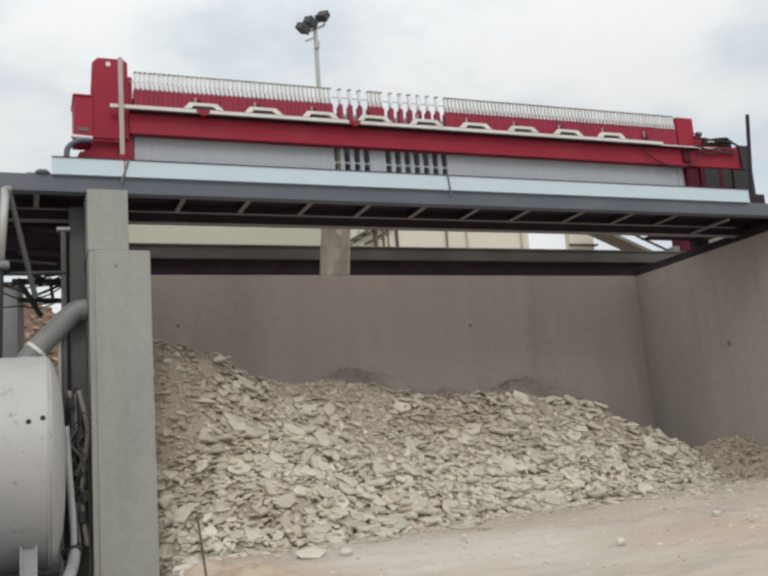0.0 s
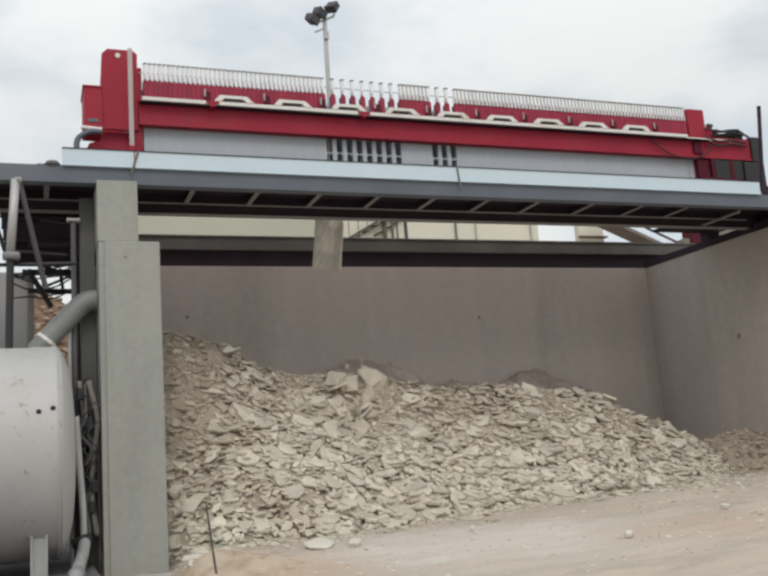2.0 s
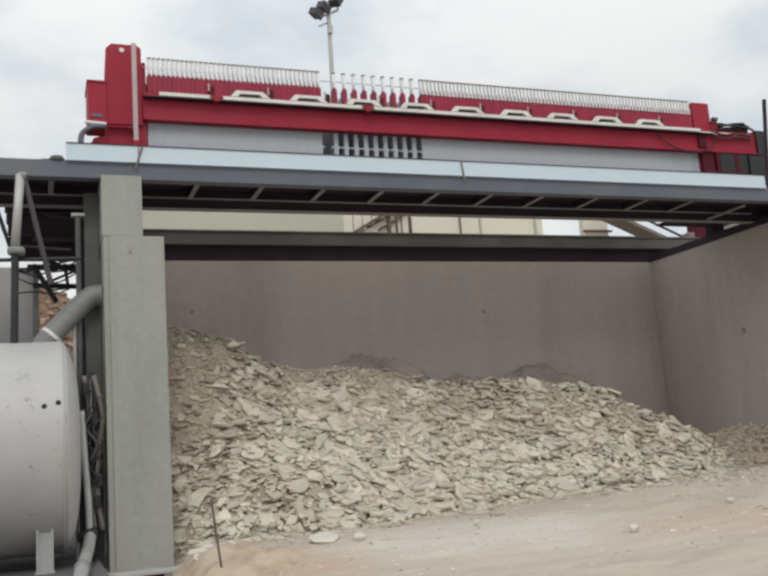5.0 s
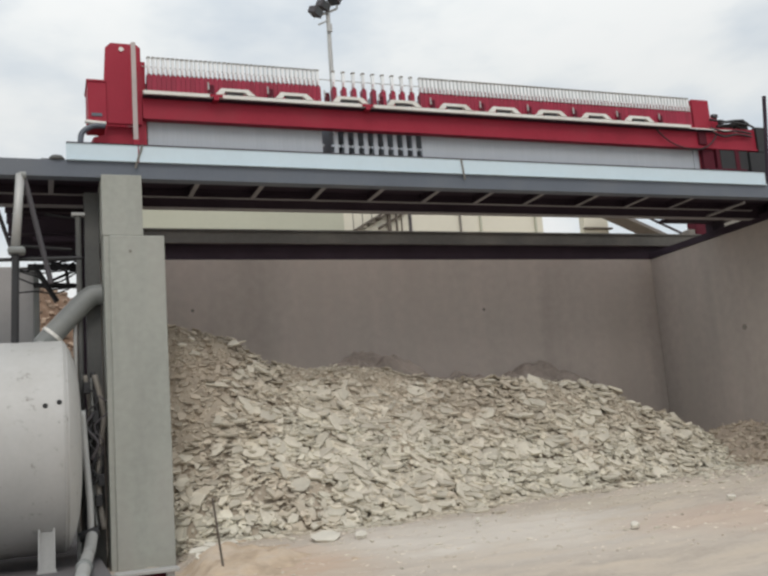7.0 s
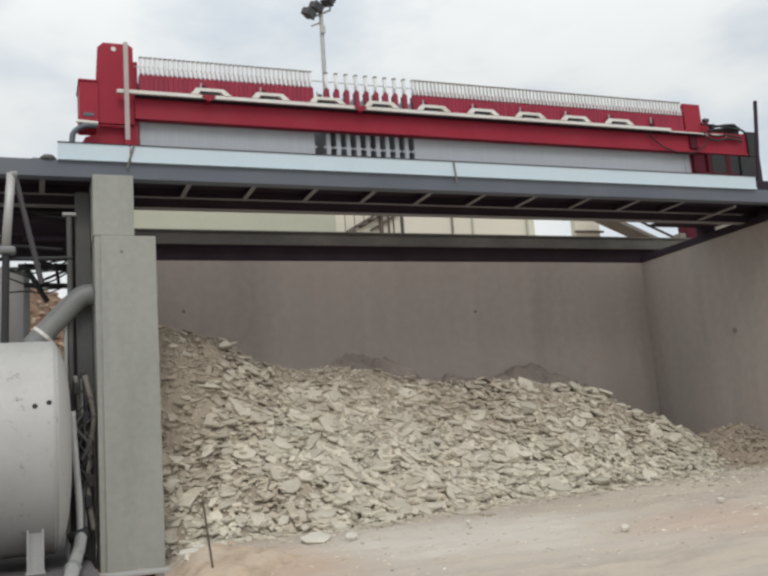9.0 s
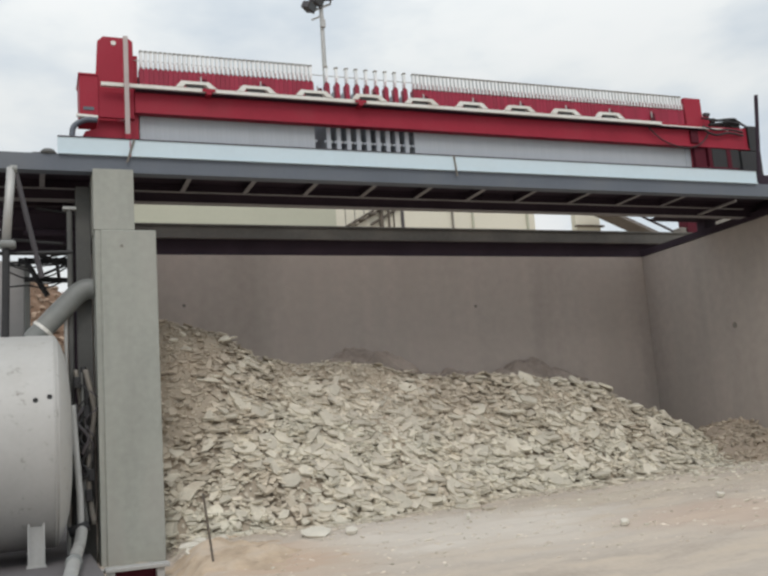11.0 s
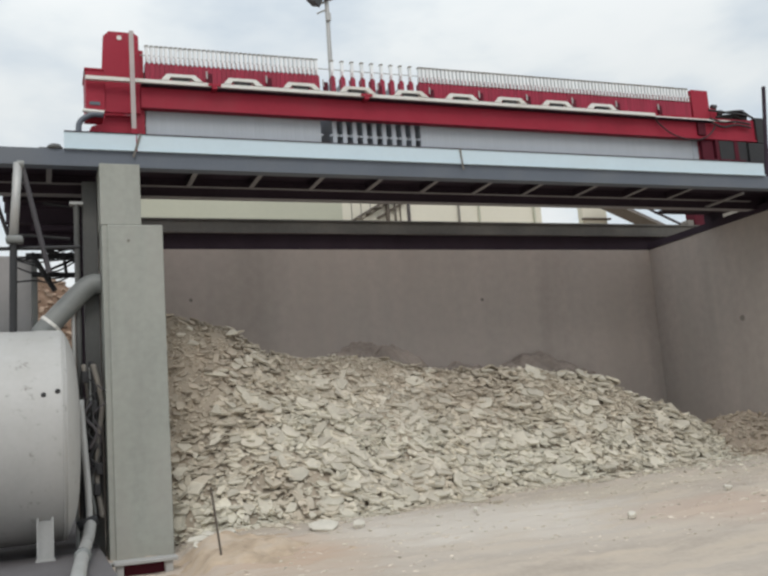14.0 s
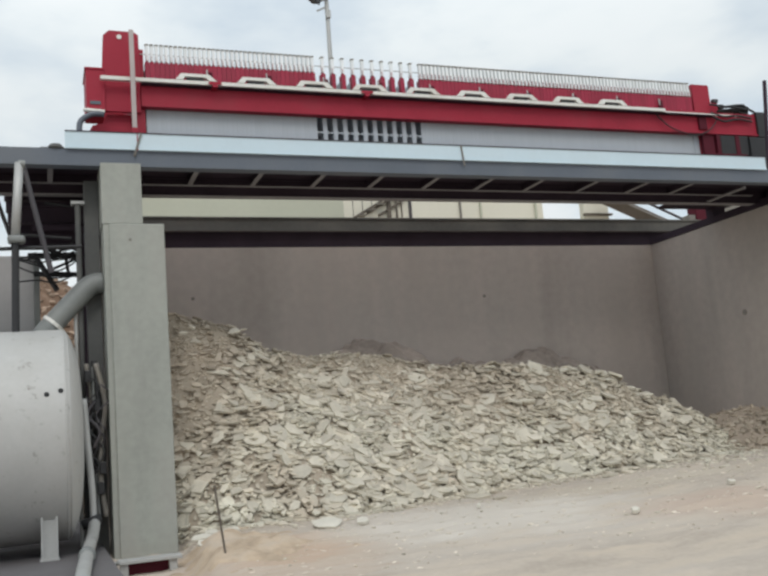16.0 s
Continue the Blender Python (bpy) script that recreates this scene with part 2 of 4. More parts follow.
M_BROWN = material("brown_steel", (0.11, 0.09, 0.072), 0.7, vary=0.2, fine=6, coarse=0.6, bump=0.1)
M_EARTH = material("cut_earth", (0.20, 0.13, 0.09), 0.95, vary=0.55, fine=4, coarse=0.7, bump=0.7, dirt=(0.45, 0.40, 0.33), dirt_amount=0.8, spec=0.2)
M_GLASS = material("lamp_glass", (0.05, 0.055, 0.06), 0.15, vary=0.05, bump=0)


# ---- mesh helpers ----
def box(bm, x0, x1, y0, y1, z0, z1, bevel=0.0):
    r = bmesh.ops.create_cube(bm, size=1.0)
    vs = r["verts"]
    for v in vs:
        v.co = Vector(((x0 + x1) / 2 + v.co.x * (x1 - x0), (y0 + y1) / 2 + v.co.y * (y1 - y0), (z0 + z1) / 2 + v.co.z * (z1 - z0)))
    if bevel:
        es = list({e for v in vs for e in v.link_edges})
        bmesh.ops.bevel(bm, geom=es, offset=bevel, segments=2, profile=0.5, affect="EDGES")
    return bm


def boxes(*specs, bevel=0.0):
    bm = bmesh.new()
    for s in specs:
        box(bm, *s, bevel=bevel)
    return bm


def rod(bm, a, b, radius, sides=12, radius2=None):
    a, b = Vector(a), Vector(b)
    m = Matrix.Translation((a + b) / 2) @ (b - a).to_track_quat("Z", "Y").to_matrix().to_4x4()
    bmesh.ops.create_cone(bm, cap_ends=True, segments=sides, radius1=radius, radius2=radius if radius2 is None else radius2,
                          depth=(b - a).length, matrix=m)
    return bm


def rods(*specs, sides=12):
    bm = bmesh.new()
    for a, b, r in specs:
        rod(bm, a, b, r, sides)
    return bm


def tube(bm, points, radius, sides=14):
    """A round pipe along smooth points, as one skin."""
    pts = [Vector(p) for p in points]
    rings = []
    up = Vector((0.13, 0.97, 0.2)).normalized()
    for i, p in enumerate(pts):
        d = (pts[min(i + 1, len(pts) - 1)] - pts[max(i - 1, 0)]).normalized()
        u = d.cross(up).normalized()
        v = d.cross(u)
        rings.append([bm.verts.new(p + radius * (math.cos(2 * math.pi * k / sides) * u + math.sin(2 * math.pi * k / sides) * v)) for k in range(sides)])
    for r, s in zip(rings, rings[1:]):
        for k in range(sides):
            bm.faces.new((r[k], r[(k + 1) % sides], s[(k + 1) % sides], s[k]))
    bm.faces.new(rings[0][::-1])
    bm.faces.new(rings[-1])
    bmesh.ops.recalc_face_normals(bm, faces=bm.faces)
    return bm


def curve_points(ctrl, n=8):
    """Points on a smooth line through the control points."""
    c = [Vector(p) for p in ctrl]
    c = [2 * c[0] - c[1]] + c + [2 * c[-1] - c[-2]]
    out = []
    for i in range(1, len(c) - 2):
        for k in range(n):
            t = k / n
            out.append(0.5 * (2 * c[i] + (c[i + 1] - c[i - 1]) * t + (2 * c[i - 1] - 5 * c[i] + 4 * c[i + 1] - c[i + 2]) * t * t
                              + (3 * c[i] - c[i - 1] - 3 * c[i + 1] + c[i + 2]) * t ** 3))
    return out + [c[-2]]


def prism(bm, outline, axis, lo, hi, bevel=0.0):
    """Extrudes a flat outline along an axis: for 'y' the outline is (x, z), for 'x' (y, z), for 'z' (x, y)."""
    def at(p, d):
        return {"y": (p[0], d, p[1]), "x": (d, p[0], p[1]), "z": (p[0], p[1], d)}[axis]
    a = [bm.verts.new(at(p, lo)) for p in outline]
    b = [bm.verts.new(at(p, hi)) for p in outline]
    fs = [bm.faces.new(a), bm.faces.new(b[::-1])]
    for i in range(len(a)):
        j = (i + 1) % len(a)
        fs.append(bm.faces.new((a[j], a[i], b[i], b[j])))
    bmesh.ops.recalc_face_normals(bm, faces=fs)
    if bevel:
        bmesh.ops.bevel(bm, geom=list({e for f in fs for e in f.edges}), offset=bevel, segments=2, profile=0.5, affect="EDGES")
    return bm


def mesh_of(name, bm, mat, smooth=False):
    me = bpy.data.meshes.new(name)
    bm.to_mesh(me)
    bm.free()
    me.materials.append(mat)
    if smooth:
        me.shade_smooth()
    return me


def part(name, bm, mat, parent=None, label="", smooth=False):
    ob = new(name, mesh_of(name, bm, mat, smooth))
    if parent is not None:
        ob.parent = parent
    return tagged(ob, label)


def thing(name, label, category, group="", at=(0, 0, 0)):
    ob = new(name)
    ob.location = at
    ob.empty_display_size = 0.2
    return tagged(ob, label, category, group)


def lerp_table(x, table):
    if x <= table[0][0]:
        return table[0][1]
    for (a, u), (b, v) in zip(table, table[1:]):
        if x <= b:
            f = (x - a) / (b - a)
            f = f * f * (3 - 2 * f)
            return u + (v - u) * f
    return table[-1][1]


def step(a, b, x):
    f = min(1, max(0, (x - a) / (b - a)))
    return f * f * (3 - 2 * f)


# ---- plan ----
BAY_L, BAY_R, BAY_F, BAY_B = 1.9, 15.6, 14.6, 20.0
WALL_TOP = 5.93
CREST = [(1.9, 4.13), (2.3, 4.08), (2.8, 3.98), (3.35, 3.75), (4.25, 3.2), (4.9, 3.08), (5.7, 3.13), (6.3, 3.05), (7.3, 2.9), (7.8, 2.79), (8.9, 2.71), (10.0, 2.65), (10.7, 2.54), (11.6, 2.36), (13.2, 1.8), (13.9, 1.48), (14.5, 1.18), (15.1, 0.92), (15.6, 0.8)]
TOE = [(1.9, 15.1), (3.1, 14.65), (4.2, 14.45), (6.0, 14.9), (8.2, 15.2), (10.9, 15.35), (13.0, 15.7), (14.4, 15.9), (15.6, 16.1)]
RIDGE = 17.2


def ground_z(x, y):
    near = step(60, 20, abs(y - 5)) * step(60, 25, abs(x))
    edge = 1.9 - 0.13 * max(0.0, min(6.0, 14.4 - y))
    z = (0.25 + 0.27 * step(4, 15, x)) * step(edge, edge + 0.45, x) * step(3, 10, y) * step(40, 22, y) * step(40, 20, x)
    z += 0.05 * noise.noise((x * 0.5, y * 0.5, 3)) * near * step(1.8, 2.4, x)
    rut = 0.045 * noise.noise((x * 0.5 - y * 0.25, y * 2.6 + x * 0.3, 11)) + 0.03 * noise.noise((x * 4.3, y * 4.3, 13))
    return z + (0.02 * noise.noise((x * 2.1, y * 2.1, 7)) + rut) * near


def pile_z(x, y):
    toe, crest, base = lerp_table(x, TOE), lerp_table(x, CREST), ground_z(x, y)
    f = (y - toe) / (RIDGE - toe)
    if f <= 0:
        return base - 0.06
    z = base + (crest - base) * (1 - (1 - min(1, f)) ** 1.15)
    if f > 1:
        z -= 0.12 * (y - RIDGE)
    z += 0.13 * noise.noise((x * 0.8, y * 0.8, 1.5)) * min(1, f * 3) + 0.06 * noise.noise((x * 2.4, y * 2.4, 4.2)) * min(1, f * 3)
    return z


# ---- ground, walls ----
def spaced(near_lo, near_hi, pitch, far):
    n = int(round((near_hi - near_lo) / pitch))
    mid = [near_lo + i * pitch for i in range(n + 1)]
    steps = [1, 3, 8, 20, 60, 160, 450, far]
    return [near_lo - s for s in reversed(steps)] + mid + [near_hi + s for s in steps]


def height_sheet(name, xs, ys, fz, mat):
    vs = [(x, y, fz(x, y)) for y in ys for x in xs]
    w = len(xs)
    fs = [(j * w + i, j * w + i + 1, (j + 1) * w + i + 1, (j + 1) * w + i) for j in range(len(ys) - 1) for i in range(w - 1)]
    me = bpy.data.meshes.new(name)
    me.from_pydata(vs, [], fs)
    me.materials.append(mat)
    me.shade_smooth()
    return new(name, me)


tagged(height_sheet("ground", spaced(-6, 18, 0.1, 1500), spaced(5, 20, 0.1, 1500), ground_z, M_GROUND),
       "dusty trampled tan yard ground with ochre patches", "ground", kind="structure")


def concrete_wall(name, spec, label):
    return tagged(part(name, boxes(spec, bevel=0.02), M_WALL), label, "wall", kind="structure")


concrete_wall("wall_back", (0.9, BAY_R + 0.4, BAY_B, BAY_B + 0.4, -0.3, WALL_TOP), "stained grey concrete back wall of the storage bay")
concrete_wall("wall_right", (BAY_R, BAY_R + 0.4, 13.2, BAY_B - 0.003, -0.3, WALL_TOP), "stained grey concrete side wall of the storage bay")
for wall, spots in ((bpy.data.objects["wall_back"], ((10.38, 4.65), (3.17, 4.77))),):
    for x, z in spots:
        part("tie_hole", rods(((x, BAY_B - 0.012, z), (x, BAY_B + 0.02, z), 0.04), sides=10), M_DUSTY, wall, "dark formwork tie hole")
part("tie_hole", rods(((BAY_R - 0.012, 16.87, 3.61), (BAY_R + 0.02, 16.87, 3.61), 0.07), sides=10), M_DUSTY, bpy.data.objects["wall_right"], "dark formwork tie hole")
concrete_wall("wall_left", (1.3, BAY_L - 0.02, 15.31, BAY_B - 0.003, -0.3, 5.1), "grey concrete side wall behind the column")


def make_column():
    col = thing("concrete_column", "pale grey cast concrete column with a stepped shoulder carrying the platform", "column")
    part("neck", boxes((0.935, 1.56, 14.44, 15.3, 5.12, 6.12), bevel=0.012), M_CONC, col)
    part("shaft", boxes((1.03, 1.885, 14.42, 15.3, -0.1, 5.12), bevel=0.02), M_CONC, col)
    part("rear_pilaster", boxes((0.95, 1.06, 14.45, 15.25, -0.1, 5.117), bevel=0.008), M_CONC, col)
    part("tie_hole", rods(((1.35, 14.41, 4.86), (1.35, 14.44, 4.86), 0.022), sides=10), M_DUSTY, col, "dark formwork tie hole")
    return col


make_column()


# ---- steel platform ----
def i_profile(c, z0, z1, flange, t):
    h, w = flange / 2, t / 2
    return [(c - h, z0), (c + h, z0), (c + h, z0 + t), (c + w, z0 + t), (c + w, z1 - t), (c + h, z1 - t), (c + h, z1), (c - h, z1), (c - h, z1 - t), (c - w, z1 - t), (c - w, z0 + t), (c - h, z0 + t)]


def i_beam_x(x0, x1, y, z0, z1, flange=0.16, t=0.02):
    return prism(bmesh.new(), i_profile(y, z0, z1, flange, t), "x", x0, x1)


def i_beam_y(x, y0, y1, z0, z1, flange=0.14, t=0.016):
    return prism(bmesh.new(), i_profile(x, z0, z1, flange, t), "y", y0, y1)


def make_platform():
    pf = thing("steel_platform", "blue-grey steel service platform on the concrete column and walls", "platform")
    part("front_beam", prism(bmesh.new(), [(14.5, 6.08), (14.72, 6.08), (14.72, 6.098), (14.53, 6.098), (14.53, 6.337), (14.72, 6.337), (14.72, 6.356), (14.5, 6.356)], "x", -6.0, 17.5, 0.004), M_GREY, pf)
    part("inner_beam", i_beam_x(-6.0, 15.9, 15.95, 6.0, 6.331), M_SHADE, pf, "purlin-bearing beam, coloured as in shade")
    # Paler strip paints the lit lower edge of the inner beam.
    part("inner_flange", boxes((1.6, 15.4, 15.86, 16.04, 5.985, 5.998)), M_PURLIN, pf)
    part("back_beam", i_beam_x(-0.55, 17.4, 20.1, 5.94, 6.30, 0.18), M_SHADE, pf, "rear beam, coloured as in shade")
    part("rear_kerb", prism(bmesh.new(), [(20.0, 6.305), (20.06, 6.305), (20.06, 6.60), (20.1, 6.60), (20.1, 6.64), (19.96, 6.64), (19.96, 6.60), (20.0, 6.60)], "x", 1.0, 17.4, 0.004), M_KERB, pf, "grimy rear edge channel")
    part("rear_flange", boxes((1.0, 17.4, 19.94, 20.2, 6.301, 6.304)), M_DUSTY, pf)
    for x in (-4.2, -3.1, -2.0, -0.9, 0.2, 2.55, 3.68, 4.82, 5.95, 7.08, 8.22, 9.35, 10.62, 11.85, 13.0):
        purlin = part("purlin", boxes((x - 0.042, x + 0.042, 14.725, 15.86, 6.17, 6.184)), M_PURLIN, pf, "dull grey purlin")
        # Web takes the shade colour, bottom flange the lighter purlin grey.
        part("web", boxes((x - 0.006, x + 0.006, 14.725, 15.86, 6.186, 6.331)), M_SHADE, purlin, "purlin web, coloured as in shade")
    part("deck", boxes((-6.0, 17.5, 14.725, 15.98, 6.332, 6.358)), M_SHADE, pf, "chequer-plate deck, coloured as in shade")
    part("deck", boxes((-0.55, 1.2, 15.98, 20.0, 6.332, 6.36)), M_SHADE, pf, "chequer-plate deck, coloured as in shade")
    part("edge_angle", boxes((1.58, 15.3, 15.77, 15.85, 6.155, 6.168)), M_PURLIN, pf)
    part("edge_angle", boxes((-6.0, 0.9, 15.77, 15.85, 6.155, 6.168)), M_PURLIN, pf)
    # Same painted lit edge, left of the column.
    part("inner_flange", boxes((-6.0, 0.9, 15.86, 16.04, 5.985, 5.998)), M_PURLIN, pf)
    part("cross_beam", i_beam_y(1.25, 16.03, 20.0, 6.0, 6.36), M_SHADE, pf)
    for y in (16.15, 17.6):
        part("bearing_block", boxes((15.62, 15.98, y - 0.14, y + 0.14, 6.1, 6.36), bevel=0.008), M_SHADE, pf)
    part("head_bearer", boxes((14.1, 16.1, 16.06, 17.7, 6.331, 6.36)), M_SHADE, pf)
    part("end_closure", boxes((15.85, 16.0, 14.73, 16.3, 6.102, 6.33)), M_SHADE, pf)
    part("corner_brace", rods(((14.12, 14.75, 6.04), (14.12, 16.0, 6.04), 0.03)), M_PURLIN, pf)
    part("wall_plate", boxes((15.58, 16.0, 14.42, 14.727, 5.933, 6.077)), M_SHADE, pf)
    part("wall_plate", boxes((15.58, 16.0, 14.73, 20.0, 5.933, 6.1)), M_SHADE, pf, "bearing plate on the wall, coloured as in shade")
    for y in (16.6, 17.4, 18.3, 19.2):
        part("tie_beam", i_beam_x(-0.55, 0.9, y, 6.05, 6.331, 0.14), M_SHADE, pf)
    for x0, x1 in ((0.42, 1.52), (1.54, 7.33), (7.36, 14.5)):
        part("toe_board", prism(bmesh.new(), [(14.44, 6.346), (14.49, 6.346), (14.49, 6.60), (14.52, 6.60), (14.52, 6.62), (14.45, 6.62), (14.46, 6.60), (14.46, 6.366), (14.44, 6.366)], "x", x0, x1), M_TOE, pf, "pale blue-white sheet edge board")
    part("toe_edge", boxes((0.42, 14.5, 14.448, 14.475, 6.621, 6.642)), M_SHADE, pf, "thin dark edge strip")
    for x, lean in ((1.53, 0.06), (7.345, -0.02)):
        part("joint_strip", rods(((x - lean, 14.445, 6.24), (x + lean, 14.445, 6.63), 0.018), sides=6), M_DUSTY, pf)
    return pf


make_platform()
cap = thing("pipe_cap", "small dull green pipe cap on the platform edge", "pipe cap")
part("dome", rod(bmesh.new(), (0.28, 14.6, 6.361), (0.28, 14.6, 6.44), 0.15, 16, 0.09), M_POST, cap, "", True)
part("stub", rods(((0.05, 14.62, 6.385), (0.16, 14.62, 6.385), 0.024)), M_POST, cap)


# ---- filter press ----
PX0, PITCH, GAP, N0, PLATES = 1.88, 0.0873, 0.121, 44, 125
PY0, PY1, PZ0, PZ1 = 16.12, 17.62, 6.94, 8.44


def make_press():
    pr = thing("filter_press", "red painted steel filter press frame standing on the platform", "filter press")
    part("side_beam", prism(bmesh.new(), [(15.94, 7.66), (16.11, 7.66), (16.11, 7.70), (16.08, 7.70), (16.08, 8.16), (16.11, 8.16), (16.11, 8.2), (15.98, 8.2), (15.98, 7.70), (15.94, 7.70)], "x", 1.79, 15.9, 0.005), M_RED, pr)
    part("side_beam", prism(bmesh.new(), [(17.65, 7.68), (17.78, 7.68), (17.78, 8.16), (17.82, 8.16), (17.82, 8.2), (17.65, 8.2)], "x", 1.79, 15.9, 0.005), M_RED, pr)
    bm = bmesh.new()
    prism(bm, [(1.12, 7.56), (1.78, 7.56), (1.78, 9.04), (1.70, 9.1), (1.26, 9.1), (1.16, 9.0), (1.12, 8.3)], "y", 16.0, 16.06, 0.008)
    prism(bm, [(1.12, 7.56), (1.78, 7.56), (1.78, 9.04), (1.70, 9.1), (1.26, 9.1), (1.16, 9.0), (1.12, 8.3)], "y", 17.7, 17.76, 0.008)
    box(bm, 1.62, 1.86, 16.06, 17.7, 6.9, 8.8, 0.01)
    part("fixed_head", bm, M_RED, pr, "tall red end frame with a lifting eye")
    part("lifting_eye", rods(((1.44, 15.985, 8.98), (1.44, 15.999, 8.98), 0.045)), M_WHITE, pr)
    part("end_box", boxes((0.84, 1.16, 15.96, 16.7, 7.56, 8.33), (0.82, 1.16, 15.94, 16.72, 8.31, 8.35), bevel=0.01), M_RED, pr)
    part("end_box_plate", boxes((0.9, 1.08, 15.945, 15.958, 7.66, 7.72)), M_GREY, pr)
    bm = bmesh.new()
    prism(bm, [(0.86, 7.18), (1.72, 7.18), (1.72, 7.56), (1.18, 7.56), (1.14, 7.4), (0.94, 7.34)], "y", 16.16, 16.26, 0.006)
    prism(bm, [(0.86, 7.18), (1.72, 7.18), (1.72, 7.56), (1.18, 7.56), (1.14, 7.4), (0.94, 7.34)], "y", 17.66, 17.78, 0.006)
    box(bm, 0.9, 1.7, 16.16, 17.78, 6.36, 7.18, 0.006)
    part("foot", bm, M_RED, pr)
    part("drain_hose", tube(bmesh.new(), curve_points([(1.12, 15.9, 7.46), (0.92, 15.88, 7.44), (0.74, 15.88, 7.32), (0.70, 15.88, 7.1), (0.7, 15.88, 6.5)]), 0.05), M_GREY, pr, "grey bent drain hose", True)
    part("drain_pipe", rods(((0.78, 15.9, 7.53), (1.14, 15.9, 7.51), 0.035)), M_WHITE, pr, "white stub pipe")
    part("guard_post", boxes((1.585, 1.665, 15.69, 15.75, 7.16, 9.0), bevel=0.006), M_PINK, pr, "faded pink upright guard channel")
    part("post_foot", boxes((1.57, 1.68, 15.67, 15.79, 6.36, 7.16), bevel=0.006), M_RED, pr)
    # moving end and hydraulic cylinder
    bm = boxes((14.18, 14.66, 15.99, 16.1, 8.2, 8.86), (14.18, 14.66, 17.66, 17.76, 7.5, 8.86), (14.3, 14.6, 16.1, 17.66, 7.0, 8.7), bevel=0.01)
    part("moving_head", bm, M_RED, pr)
    part("head_step", boxes((14.66, 14.86, 15.99, 17.7, 8.2, 8.44), bevel=0.01), M_RED, pr)
    # Cheek, bracket and foot webs carry the shade below the beam as colour.
    part("head_cheek", boxes((14.3, 14.62, 15.99, 16.09, 7.18, 7.655), bevel=0.012), M_RED_SHADED, pr, "red cheek plate, coloured as in shade")
    part("end_bracket", boxes((14.2, 14.42, 15.925, 15.978, 7.75, 8.05), bevel=0.01), M_RED_SHADED, pr)
    part("cylinder", rods(((14.6, 16.85, 7.85), (16.1, 16.85, 7.85), 0.28), sides=24), M_RED, pr, "", True)
    part("head_foot", boxes((14.3, 14.5, 16.12, 17.6, 6.36, 7.0), (14.52, 15.6, 16.05, 17.6, 6.36, 7.55), bevel=0.01), M_SHADE, pr, "dark steel support under the moving end")
    part("foot_web", boxes((14.66, 14.76, 15.95, 16.04, 7.2, 7.66), (15.2, 15.32, 15.95, 16.04, 7.2, 7.66), (14.32, 15.5, 15.95, 16.05, 7.12, 7.2), bevel=0.008), M_RED_SHADED, pr)
    # End frame and cap are black to paint in the darkness of this end.
    part("end_frame", boxes((15.6, 16.2, 15.92, 17.8, 6.36, 7.62), bevel=0.012), M_BLACK, pr, "steel end frame, coloured black for shade")
    part("end_cap", boxes((15.9, 16.2, 15.92, 17.8, 7.63, 8.25), bevel=0.012), M_BLACK, pr)
    part("pump_block", boxes((14.95, 15.3, 15.99, 16.3, 8.2, 8.3), (15.35, 15.75, 15.99, 16.4, 8.2, 8.38), (15.55, 15.68, 15.99, 16.2, 8.38, 8.46), bevel=0.02), M_BLACK, pr, "dark hydraulic pump block")
    # Added black sheet, in place of the shade between the webs.
    part("foot_gap_shade", boxes((14.78, 15.58, 15.965, 15.985, 7.2, 7.655)), M_BLACK, pr, "dark sheet standing for shade between the foot webs")
    part("valve_stack", boxes((14.72, 14.86, 15.95, 16.05, 8.44, 8.52), (14.9, 15.02, 15.96, 16.1, 8.3, 8.4), bevel=0.01), M_DARK, pr, "dark valve stack")
    for z, dip in ((8.1, 0.02), (8.02, 0.06), (8.3, -0.03)):
        part("hydraulic_line", tube(bmesh.new(), curve_points([(14.55, 15.9, z + 0.05), (14.9, 15.9, z - dip), (15.3, 15.9, z + 0.01), (15.72, 15.9, z - 0.03)]), 0.024, 8), M_BLACK, pr, "black hydraulic line", True)
    for x, z in ((14.95, 8.22), (15.2, 8.34), (15.35, 8.26)):
        part("hydraulic_line", tube(bmesh.new(), curve_points([(x - 0.15, 15.97, z), (x + 0.1, 15.95, z + 0.04), (x + 0.35, 15.96, z + 0.06), (x + 0.55, 15.98, z)]), 0.028, 8), M_BLACK, pr, "black hydraulic line", True)
    part("cable_loop", tube(bmesh.new(), curve_points([(13.0, 15.9, 8.06), (13.1, 15.9, 7.95), (13.35, 15.9, 7.76), (13.7, 15.9, 7.64), (14.05, 15.9, 7.6), (14.35, 15.9, 7.68), (14.55, 15.9, 7.82), (14.7, 15.92, 7.98)]), 0.016, 8), M_BLACK, pr, "black hanging cable", True)
    for x in (3.1, 6.08):
        part("rail_clip", boxes((x - 0.12, x + 0.12, 15.775, 15.795, 8.085, 8.14), (x - 0.05, x + 0.05, 15.775, 15.98, 8.03, 8.085), bevel=0.006), M_RED, pr)
    for k in range(10):
        x = 3.05 + 1.131 * k
        stop = part("plate_stop", boxes((x - 0.045, x + 0.045, 15.955, 15.985, 8.203, 8.40), (x - 0.07, x + 0.03, 15.93, 15.955, 8.203, 8.29), bevel=0.006), M_RED_SHADED, pr, "dark red stop bracket on the beam")
        part("stop_pin", rods(((x - 0.06, 15.94, 8.29), (x - 0.06, 15.94, 8.43), 0.016), sides=8), M_GALV, stop, "steel pin")
